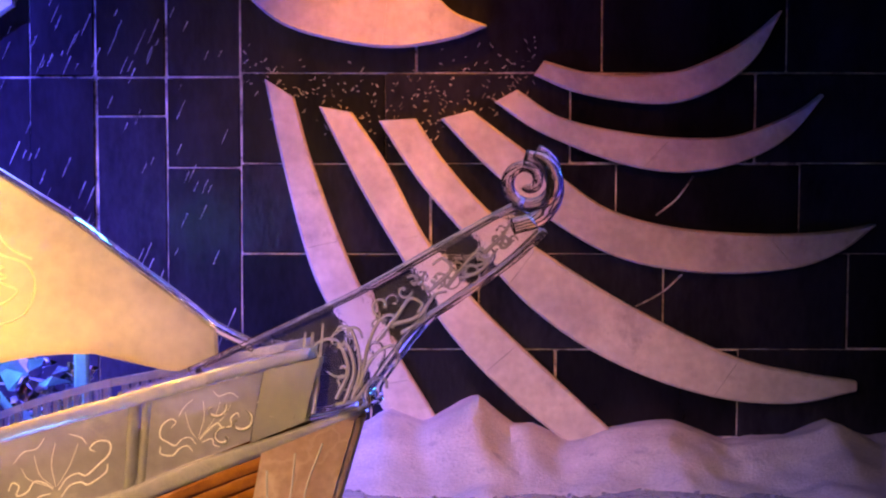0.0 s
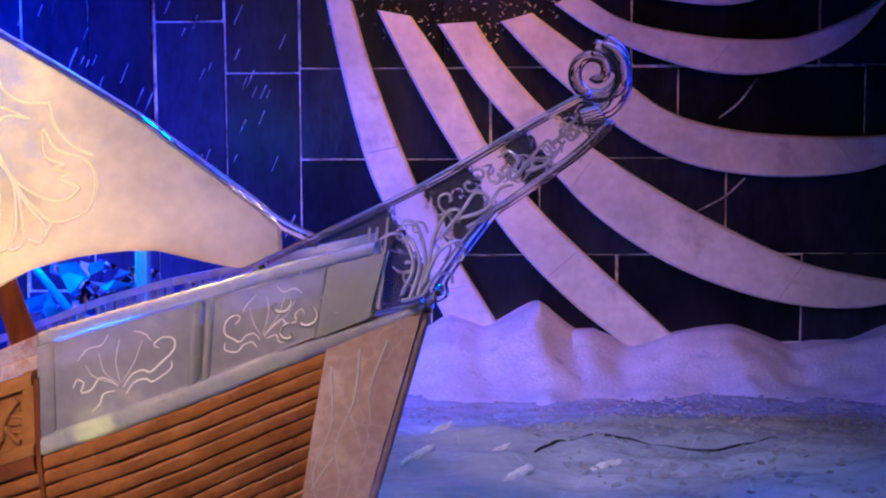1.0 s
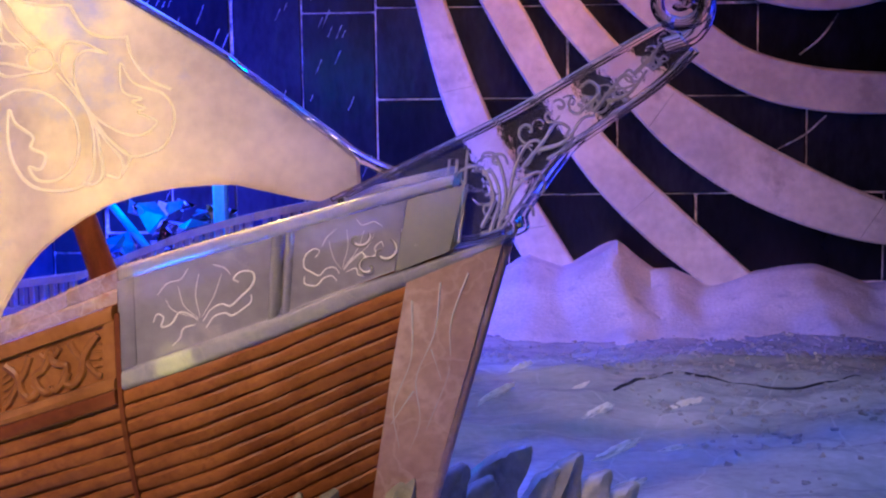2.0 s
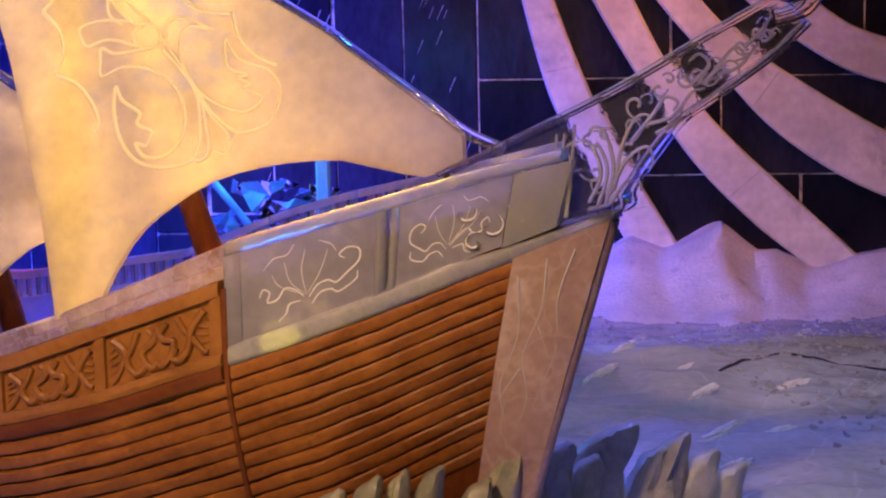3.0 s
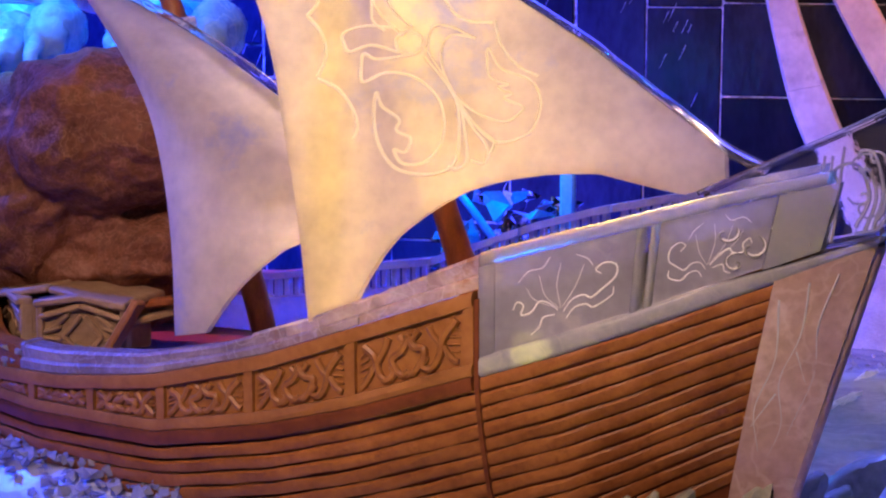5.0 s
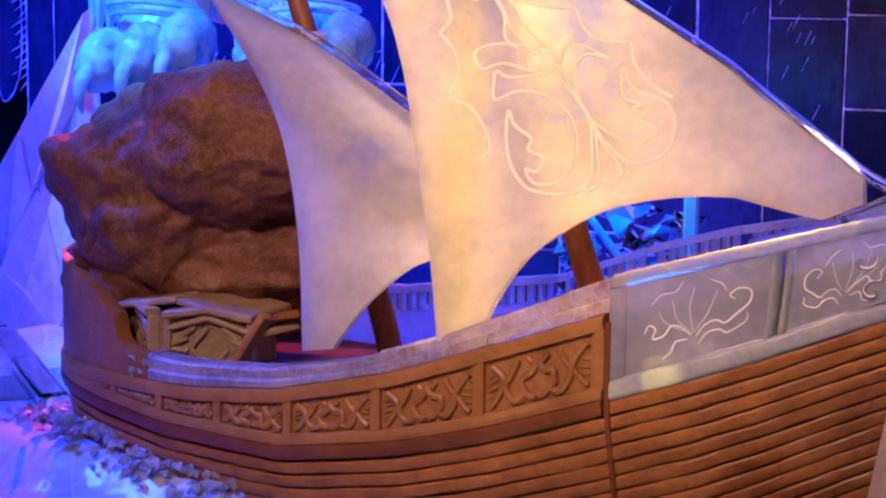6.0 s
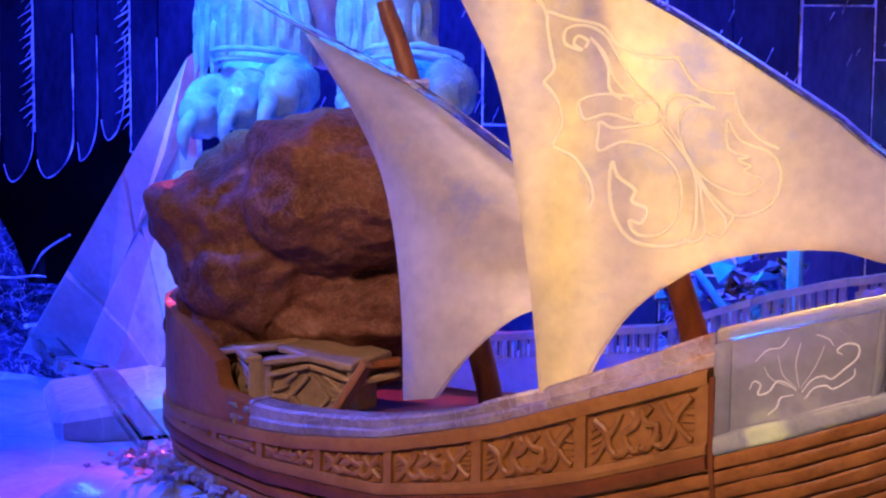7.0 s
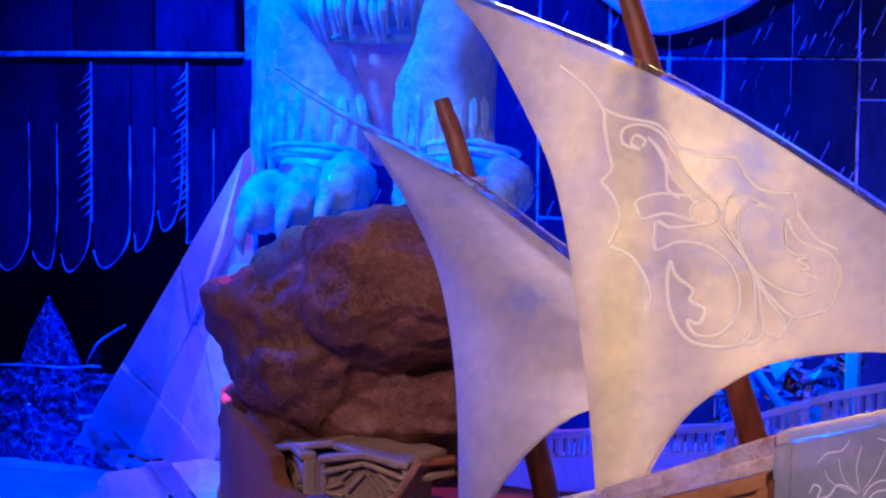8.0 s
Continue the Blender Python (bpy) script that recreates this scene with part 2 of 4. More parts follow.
def lump(centre, size, seed, rough=0.25, freq=2.0, n=4, flat=0.0):
    """An uneven rounded mass."""
    bm = bmesh.new()
    bmesh.ops.create_icosphere(bm, subdivisions=n, radius=1)
    for v in bm.verts:
        p = v.co.copy()
        k = 1 + rough * noise.noise(p * freq + Vector((seed, 2 * seed, 3))) + rough * 0.4 * noise.noise(p * freq * 2.7 + Vector((seed, 5, seed)))
        v.co = Vector((p.x * size[0] * k, p.y * size[1] * k, max(p.z, -1 + flat) * size[2] * k)) + Vector(centre)
    bm.verts.index_update()
    out = [v.co.copy() for v in bm.verts], [tuple(v.index for v in f.verts) for f in bm.faces]
    bm.free()
    return out


def thing(name, label, category, m=None, group="", kind=""):
    ob = new(name)
    if m is not None:
        ob.matrix_world = m
    return tagged(ob, label, category, group, kind)


def single(name, vf, material, label, category, group="", kind="", smooth=True):
    return tagged(part(name, *vf, material, smooth=smooth), label, category, group, kind)


# ---- the hall: ground, walls, ceiling ----
SHIP_BOW, SHIP_STERN = Vector((-0.22, 4.46)), Vector((-2.86, 5.336))
ALONG = (SHIP_STERN - SHIP_BOW).normalized()
ACROSS = Vector((ALONG.y, -ALONG.x)) * (1 if -ALONG.x < 0 else -1)
ACROSS = ACROSS if ACROSS.y < 0 else -ACROSS
SHIP = Matrix(((ALONG.x, ACROSS.x, 0, SHIP_BOW.x), (ALONG.y, ACROSS.y, 0, SHIP_BOW.y), (0, 0, 1, 0), (0, 0, 0, 1)))


def ground_height(x, y):
    p = Vector((x, y)) - SHIP_BOW
    u, v = p.dot(ALONG), p.dot(ACROSS)
    away = max(abs(v) - 0.36, -u + 0.05, u - 2.85, 0)
    z = 0.16 * min(1, max(0.25, u * 1.2)) * math.exp(-(away / 0.13) ** 2)
    z += 0.05 * noise.noise(Vector((x * 0.9, y * 0.9, 1))) + 0.025 * noise.noise(Vector((x * 4, y * 4, 7))) + 0.012 * noise.noise(Vector((x * 11, y * 11, 3)))
    z += 0.03 * max(0, 0.25 - abs(noise.noise(Vector((x * 1.3 + 2, y * 2.4, 5)))) ) * 4 * 0.5
    z -= 0.22 * min(1, max(0, (y - 6.6) / 2.4))
    if x < -3.0:
        z -= 0.6 * min(1, max(0, (y - 7.05) / 0.8)) * min(1, (-3.0 - x) / 0.6)
    return z


xs, ys = np.concatenate([np.arange(-9, -4.8, 0.2), np.arange(-4.8, 2.6, 0.035), np.arange(2.6, 5.1, 0.2)]), np.concatenate([np.arange(-4, 3.8, 0.3), np.arange(3.8, 9.0, 0.035), np.arange(9.0, 9.95, 0.1)])
gv = [(x, y, ground_height(x, y) if y > 2.6 else 0) for y in ys for x in xs]
single("ground", (gv, grid((len(ys), len(xs)))), SHEET, "uneven bluish ice and packed snow floor", "snow floor", kind="structure")
for name, size, at in (("wall_north", (14.2, 0.2, 6.6), (-2, 9.9, 1.8)), ("wall_south", (14.2, 0.2, 5.6), (-2, -4.1, 2.2)),
                       ("wall_west", (0.2, 14.2, 5.6), (-9.1, 2.9, 2.2)), ("wall_east", (0.2, 14.2, 5.6), (5.1, 2.9, 2.2))):
    single(name, block(size, at, 0), BLACK, "black fabric drape closing the exhibition hall", "wall", kind="structure", smooth=False)
single("ceiling", block((14.4, 14.4, 0.2), (-2, 2.9, 5.1), 0), BLACK, "black ceiling of the exhibition hall", "ceiling", kind="structure", smooth=False)

# ---- the ship ----
ship = thing("ship", "carved ice sailing ship with amber hull and two frosted sails", "ship", SHIP)


def curve(pairs):
    a = np.array(pairs)
    return lambda u: float(np.interp(u, a[:, 0], a[:, 1]))


BEAM = curve([(0, 0.02), (0.06, 0.065), (0.12, 0.10), (0.3, 0.20), (0.6, 0.32), (0.9, 0.40), (1.2, 0.44), (1.5, 0.46), (1.8, 0.455), (2.1, 0.43), (2.35, 0.385), (2.52, 0.33), (2.62, 0.27), (2.69, 0.20), (2.73, 0.11), (2.745, 0.0)])
RAIL = curve([(0.0, 1.06), (0.25, 0.987), (0.47, 0.915), (0.77, 0.825), (1.03, 0.716), (1.2, 0.647), (1.46, 0.562), (1.71, 0.509), (2.02, 0.483), (2.4, 0.488), (2.78, 0.50)])
FRIEZE = curve([(0.0, 0.98), (0.25, 0.90), (0.78, 0.73), (1.03, 0.641), (1.33, 0.535), (1.67, 0.45), (1.98, 0.41), (2.22, 0.40), (2.52, 0.394), (2.78, 0.40)])
WALE = curve([(0.0, 0.86), (0.16, 0.782), (0.44, 0.661), (0.78, 0.542), (1.08, 0.441), (1.33, 0.374), (1.67, 0.313), (2.09, 0.309), (2.38, 0.329), (2.78, 0.36)])


def on_hull(u, z, out=0.0, side=1):
    """A point of the hull's skin in the ship's own axes."""
    low = max(0.0, WALE(u) - z)
    v = BEAM(u) * (1 - 0.42 * (low / 0.55) ** 1.4) + out
    rake = (-0.03 + 0.31 * (0.86 - z)) * max(0.0, 1 - u / 0.6)
    tuck = 0.35 * low * max(0.0, (u - 2.2) / 0.58) ** 2
    return (u + rake - tuck, side * v, z)


def skin(us, levels, side=1):
    """A skin over stations us; levels(u) gives (z, out) from top to bottom, the last ones behind the skin."""
    rows = [levels(u) for u in us]
    verts = [on_hull(u, z, o, side) for u, row in zip(us, rows) for z, o in row]
    w = len(rows[0])
    return verts, grid((len(us), w), True) + [tuple(range(w)), tuple(range(len(verts) - w, len(verts)))]


def slope(u, k):
    """The height of plank edge k under the wale."""
    return WALE(u) - 0.037 * k * (1 - 0.0 * u)


PLANKS = 13
stations = np.concatenate([np.linspace(0.15, 2.5, 110), np.linspace(2.53, 2.745, 12)])
for k in range(PLANKS):
    wob = random.uniform(0, 9)

    def lap(u, k=k, wob=wob):
        top, bot = slope(u, k) - 0.004, slope(u, k + 1) + 0.001
        j = 0.003 * noise.noise(Vector((u * 9, wob, 0)))
        top, bot = top + 0.004 * noise.noise(Vector((u * 8, wob, 3))) + 0.002 * noise.noise(Vector((u * 31, wob, 3))), bot + 0.004 * noise.noise(Vector((u * 8, wob, 8))) + 0.002 * noise.noise(Vector((u * 31, wob, 8)))
        return [(top, -0.03), (top, 0.002), (top - 0.006, 0.006 + j), (bot + 0.010, 0.0065 + j), (bot + 0.002, 0.004), (bot, -0.03)]

    part("plank", *skin(stations, lap), HULL, ship)
part("far_hull", *skin(stations, lambda u: [(RAIL(u) - 0.1, 0), (WALE(u), 0.0), (0.3, 0), (0.0, 0), (0.0, -0.02), (RAIL(u) - 0.1, -0.03)], -1), HULL, ship)
part("hull_core", *skin(stations, lambda u: [(WALE(u), -0.001), (0.35, -0.001), (0.0, -0.001), (0.0, -0.04), (WALE(u), -0.04)]), STRIPE, ship, "dark red joints between the planks")
part("stripe", *skin(np.concatenate([np.linspace(0.79, 2.5, 40), np.linspace(2.53, 2.745, 12)]), lambda u: [(WALE(u) + 0.004, -0.02), (WALE(u) + 0.004, 0.016), (WALE(u) - 0.006, 0.02), (WALE(u) - 0.03, 0.016), (WALE(u) - 0.034, -0.02)]), STRIPE, ship, "dark red rubbing strake")
aft = np.concatenate([np.linspace(0.79, 2.5, 40), np.linspace(2.53, 2.745, 12)])
part("frieze_back", *skin(aft, lambda u: [(FRIEZE(u), -0.03), (FRIEZE(u), 0.0), (WALE(u) + 0.004, 0.0), (WALE(u) + 0.004, -0.03)]), CARVE, ship)
part("upper_moulding", *skin(aft, lambda u: [(FRIEZE(u) + 0.012, -0.02), (FRIEZE(u) + 0.012, 0.012), (FRIEZE(u), 0.018), (FRIEZE(u) - 0.022, 0.014), (FRIEZE(u) - 0.026, -0.01)]), CARVE, ship)
part("lower_moulding", *skin(aft, lambda u: [(WALE(u) + 0.036, -0.01), (WALE(u) + 0.034, 0.012), (WALE(u) + 0.018, 0.018), (WALE(u) + 0.006, 0.014), (WALE(u) + 0.004, -0.02)]), CARVE, ship)
POSTS = [0.80, 1.09, 1.37, 1.64, 1.88, 2.10, 2.30, 2.47]
for a, b in zip(POSTS[:-1], POSTS[1:]):
    part("frieze_post", *skin(np.linspace(a - 0.012, a + 0.012, 3), lambda u: [(FRIEZE(u) - 0.02, -0.01), (FRIEZE(u) - 0.02, 0.012), (WALE(u) + 0.03, 0.012), (WALE(u) + 0.03, -0.01)]), CARVE, ship)

    def scroll(pts, r, a=a, b=b):
        line = spline(pts, 22)
        out = []
        for s, h in line:
            u = a + 0.02 + (b - a - 0.04) * s
            lo, hi = WALE(u) + 0.042, FRIEZE(u) - 0.032
            out.append(on_hull(u, lo + (hi - lo) * h, 0.003))
        return tube(out, np.linspace(r, r * 0.8, 22), 7)

    strokes = []
    for m in (1, -1):
        def f(p, m=m):
            return [(0.5 + m * (x - 0.5), y) for x, y in p]
        strokes += [scroll(f([(0.96, 0.92), (0.84, 0.62), (0.80, 0.25), (0.72, 0.05), (0.64, 0.16), (0.68, 0.34)]), 0.0105),
                    scroll(f([(0.70, 0.95), (0.76, 0.66), (0.84, 0.42), (0.93, 0.12), (0.98, 0.04)]), 0.0095),
                    scroll(f([(0.5, 0.82), (0.56, 0.60), (0.66, 0.48), (0.62, 0.20), (0.55, 0.06), (0.5, 0.12)]), 0.0105),
                    scroll(f([(0.60, 0.92), (0.55, 0.80), (0.5, 0.9)]), 0.0085)]
        strokes += [scroll(f([(0.86 + 0.02 * i, 0.3 + 0.16 * i), (0.99, 0.24 + 0.15 * i)]), 0.0035) for i in range(4)]
    part("carving", *join(strokes), CARVE, ship)
part("hull_seam", *skin(np.linspace(0.776, 0.786, 3), lambda u: [(WALE(u) + 0.18, -0.01)] + [(z, 0.0125) for z in np.linspace(WALE(u) + 0.18, 0.05, 14)] + [(0.05, -0.01)]), STRIPE, ship, "dark upright seam between two hull sections")
# stern bulwark and transom
back = np.concatenate([np.linspace(2.153, 2.30, 14), np.linspace(2.32, 2.52, 7), np.linspace(2.53, 2.745, 12)])
RISE = curve([(2.153, -0.012), (2.25, 0.0), (2.285, 0.02), (2.30, 0.08), (2.42, 0.14), (2.55, 0.175), (2.745, 0.20)])


def bulwark(u):
    top = RAIL(u) + RISE(u)
    return [(top, -0.05), (top + 0.006, -0.02), (top, 0.004), (FRIEZE(u), 0.004), (FRIEZE(u), -0.05)]


part("stern_bulwark", *skin(back, bulwark), HULL, ship)
part("stern_bulwark", *skin(back, bulwark, -1), HULL, ship)
# deck
du = np.linspace(0.1, 2.74, 30)
dv = [(u, s * BEAM(u) * 0.97, RAIL(u) - 0.09 - t) for u in du for s, t in ((-1, 0), (-0.5, -0.01), (0, -0.015), (0.5, -0.01), (1, 0))]
part("deck", dv, grid((30, 5)), STRIPE, ship, "dark red-brown frosted deck")
# coping of ice on the near rail, piece by piece
for lift, low, seed in ((1.0, 0.45, 1), (0.45, 0.0, 2)):
    pick = random.Random(seed)
    a = 0.78
    while a < 2.14:
        b = min(2.15, a + pick.uniform(0.09, 0.30))
        j, proud = pick.uniform(-0.003, 0.003), (0.002 if lift > 0.5 else 0.007) + pick.uniform(-0.001, 0.001)

        def course(u, lift=lift, low=low, j=j, proud=proud):
            z0, z1 = FRIEZE(u) + 0.014, RAIL(u)
            hi, lo = z0 + (z1 - z0) * lift + j * (lift > 0.5), z0 + (z1 - z0) * low
            return [(hi, -0.07), (hi, proud - 0.007), (hi - 0.007, proud), (lo + 0.001, proud), (lo + 0.001, -0.07)]

        part("rail_block", *skin(np.linspace(a + 0.0006, b - 0.0006, 7), course), RAILICE, ship, "cloudy clear ice rail block")
        a = b
# far rail: top bar, bottom bar and balusters
FAR = curve([(0.2, 1.02), (0.56, 0.915), (0.86, 0.845), (1.05, 0.79), (1.4, 0.66), (1.94, 0.575), (2.4, 0.56)])
for a, b in zip(np.arange(0.2, 2.3, 0.3), np.arange(0.5, 2.6, 0.3)):
    us = np.linspace(a, b - 0.008, 6)
    part("far_rail_bar", *skin(us, lambda u: [(FAR(u), -0.05), (FAR(u), 0.01), (FAR(u) - 0.02, 0.01), (FAR(u) - 0.02, -0.05)], -1), CLOUDY, ship)
    part("far_rail_sill", *skin(us, lambda u: [(FAR(u) - 0.075, -0.04), (FAR(u) - 0.075, 0.01), (FAR(u) - 0.2, 0.01), (FAR(u) - 0.2, -0.04)], -1), CLOUDY, ship)
    for u in np.arange(a + 0.03, b - 0.02, 0.034):
        part("baluster", *skin([u - 0.008, u + 0.008], lambda w: [(FAR(w) - 0.018, -0.028), (FAR(w) - 0.018, -0.008), (FAR(w) - 0.078, -0.008), (FAR(w) - 0.078, -0.028)], -1), COPING, ship)
# stem: pale frosted cutwater
part("stem", *skin(np.linspace(0.0, 0.168, 9), lambda u: [(WALE(u) + 0.004, -0.015), (WALE(u) + 0.004, 0.012), (0.6, 0.014), (0.3, 0.014), (0.02, 0.012), (0.02, -0.015)]), STEM, ship, "pale frosted ice cutwater")
part("stem", *skin(np.linspace(0.0, 0.168, 9), lambda u: [(WALE(u) + 0.004, -0.015), (WALE(u) + 0.004, 0.012), (0.6, 0.014), (0.3, 0.014), (0.02, 0.012), (0.02, -0.015)], -1), STEM, ship, "pale frosted ice cutwater")
part("stem_nose", *tube([(on_hull(0, z)[0] + 0.018, 0, z) for z in np.linspace(WALE(0) + 0.004, 0.0, 16)], 0.029, 16), STEM, ship, "rounded pale ice edge of the cutwater")
for pts in ([(0.10, 0.78), (0.09, 0.66), (0.11, 0.55), (0.08, 0.44), (0.10, 0.34)], [(0.15, 0.74), (0.13, 0.60), (0.15, 0.48), (0.12, 0.38)], [(0.05, 0.80), (0.06, 0.68), (0.04, 0.56), (0.06, 0.42)], [(0.09, 0.62), (0.05, 0.54)], [(0.11, 0.52), (0.15, 0.44)]):
    part("stem_vein", *tube([on_hull(u, z, 0.012) for u, z in spline(pts, 24)], np.linspace(0.003, 0.0015, 24) - 0.0004, 6), FROST, ship, "fine pale vein in the cutwater")
# bow bulwark: two cloudy engraved panels running out into clear carved ice
bow, fore = np.linspace(0.30, 0.775, 24), np.linspace(0.12, 0.30, 10)


def bow_bar(us, hi, lo, out, soft=0.010):
    """A rounded bar along the bow between two heights over rail or wale."""
    def levels(u):
        a, b = hi(u), lo(u)
        return [(a, -0.04), (a, out - soft), (a - soft * 0.4, out - soft * 0.3), (a - soft, out), (b + soft, out), (b + soft * 0.4, out - soft * 0.3), (b, out - soft), (b, -0.04)]
    return skin(us, levels)


part("bow_coping", *bow_bar(bow, lambda u: RAIL(u) + 0.006, lambda u: RAIL(u) - 0.030, 0.008), COPING, ship)
part("bow_coping", *bow_bar(fore, lambda u: RAIL(u) + 0.006, lambda u: RAIL(u) - 0.026, 0.008), COPING, ship)
part("bow_coping", *skin(bow, lambda u: [(RAIL(u) + 0.006, -0.05), (RAIL(u) + 0.006, 0.006), (RAIL(u) - 0.02, 0.014), (RAIL(u) - 0.16, 0.008), (RAIL(u) - 0.16, -0.05)], -1), COPING, ship)
part("bow_sill", *bow_bar(np.linspace(0.0, 0.775, 30), lambda u: WALE(u) + 0.022 + 0.024 * min(1, u / 0.3), lambda u: WALE(u) - 0.004, 0.014, 0.012), CLOUDY, ship, "white frosted sill")
for a, b, m in ((0.745, 0.782, PANEL), (0.432, 0.450, COPING), (0.405, 0.422, COPING)):
    part("bow_stile", *skin(np.linspace(a, b, 6), lambda u, a=a, b=b: [(RAIL(u) - 0.028, -0.02), (RAIL(u) - 0.028, 0.010 - 0.008 * abs((u - a) / (b - a) * 2 - 1) ** 3), (WALE(u) + 0.044, 0.012 - 0.008 * abs((u - a) / (b - a) * 2 - 1) ** 3), (WALE(u) + 0.044, -0.02)]), m, ship)
for a, b in ((0.45, 0.746), (0.20, 0.406)):
    part("bow_panel", *skin(np.linspace(a, b, 14), lambda u: [(RAIL(u) - 0.029, -0.03), (RAIL(u) - 0.029, 0.002), (RAIL(u) - 0.036, -0.001), (WALE(u) + 0.052, -0.001), (WALE(u) + 0.045, 0.003), (WALE(u) + 0.045, -0.03)]), PANEL, ship)

    def groove(pts, r, a=a, b=b):
        out, back = [], a < 0.4
        for s, h in spline(pts, 26):
            u = b + (a - b) * (1 - s if back else s)
            lo, hi = WALE(u) + 0.042, RAIL(u) - 0.034
            out.append(on_hull(u, lo + (hi - lo) * h, -0.001))
        return tube(out, r * (0.4 + 0.6 * np.sin(np.linspace(0.25, 2.9, 26))), 6)

    for r, pts in ((0.003, [(0.14, 0.44), (0.17, 0.52), (0.22, 0.46), (0.20, 0.36), (0.28, 0.36), (0.34, 0.46), (0.42, 0.40), (0.48, 0.30)]), (0.003, [(0.52, 0.27), (0.58, 0.38), (0.66, 0.40), (0.72, 0.34), (0.80, 0.42), (0.88, 0.52), (0.88, 0.66), (0.80, 0.72), (0.74, 0.66), (0.78, 0.60)]),
                   (0.0028, [(0.28, 0.10), (0.34, 0.16), (0.37, 0.26), (0.46, 0.26)]), (0.003, [(0.54, 0.18), (0.60, 0.28), (0.68, 0.28), (0.74, 0.22), (0.86, 0.30), (0.87, 0.40)]),
                   (0.0012, [(0.5, 0.32), (0.47, 0.6), (0.5, 0.84)]), (0.0012, [(0.49, 0.32), (0.38, 0.52), (0.34, 0.76)]), (0.0012, [(0.51, 0.32), (0.60, 0.52), (0.66, 0.76)]), (0.0012, [(0.48, 0.32), (0.30, 0.50), (0.24, 0.66)]),
                   (0.0018, [(0.18, 0.74), (0.26, 0.84), (0.36, 0.84), (0.42, 0.94)]), (0.0015, [(0.60, 0.90), (0.68, 0.82), (0.72, 0.72)])):
        part("engraving", *groove(pts, r * (0.85 if a > 0.4 else 0.7)), ETCH, ship)

part("bow_panel", *skin(np.linspace(0.10, 0.198, 8), lambda u: [(RAIL(u) - 0.028, -0.03), (RAIL(u) - 0.028, 0.0), (WALE(u) + 0.040, 0.0), (WALE(u) + 0.040, -0.03)]), GLINT, ship, "milky carved ice panel")

# prow: clear ice arm ending in a scroll
TOP = [(0.39, 0.954), (0.227, 1.029), (-0.032, 1.152), (-0.254, 1.276), (-0.375, 1.343), (-0.415, 1.362)]
LOW = [(0.30, 0.80), (-0.031, 0.877), (-0.066, 0.934), (-0.171, 1.071), (-0.254, 1.133), (-0.389, 1.228), (-0.468, 1.300)]


def arm(edge_a, edge_b, half, n=40):
    a, b = spline(edge_a, n), spline(edge_b, n)
    verts = []
    for i, (p, q) in enumerate(zip(a, b)):
        w = half * (1 - 0.5 * i / n)
        verts += [(p[0], -w, p[1]), (p[0], w, p[1]), (q[0], w, q[1]), (q[0], -w, q[1])]
    return verts, grid((n, 4), True) + [(0, 1, 2, 3), tuple(range(4 * n - 4, 4 * n))]


prow = part("prow", *arm(TOP, LOW, 0.024), CARVED, ship, "clear carved ice prow with scroll end")
TIPX, TIPZ = -0.432, 1.412
spiral = [(TIPX + (0.012 + 0.062 * s) * math.cos(4.0 - 9.6 * s + 1.2), 0, TIPZ + (0.012 + 0.058 * s) * math.sin(4.0 - 9.6 * s + 1.2)) for s in np.linspace(0, 1, 60)]
part("scroll", *tube(spiral, np.linspace(0.010, 0.019, 60), 10), CARVED, prow)
hook = spline([(-0.40, 0, 1.31), (-0.46, 0, 1.33), (-0.492, 0, 1.37), (-0.497, 0, 1.41), (-0.475, 0, 1.452), (-0.43, 0, 1.466)], 24)
part("scroll_neck", *tube(hook, 0.020, 10), CARVED, prow)
for line, r in ((TOP, 0.012), (LOW, 0.014)):
    for s in (-1, 1):
        k = len(line)
        pts = spline([(u, s * 0.045 * (1 - 0.5 * i / k), z) for i, (u, z) in enumerate(line)], 40)
        part("prow_rim", *tube(pts, r * 0.6, 8), CARVED, prow)


def vine(pts, r=0.006):
    line = spline(pts, 26)
    return tube([(u, max(0.030 - 0.02 * max(0, -u), (BEAM(u) + 0.010) if u > 0.02 else 0), z) for u, z in line], np.linspace(r, r * 0.6, 26), 7)


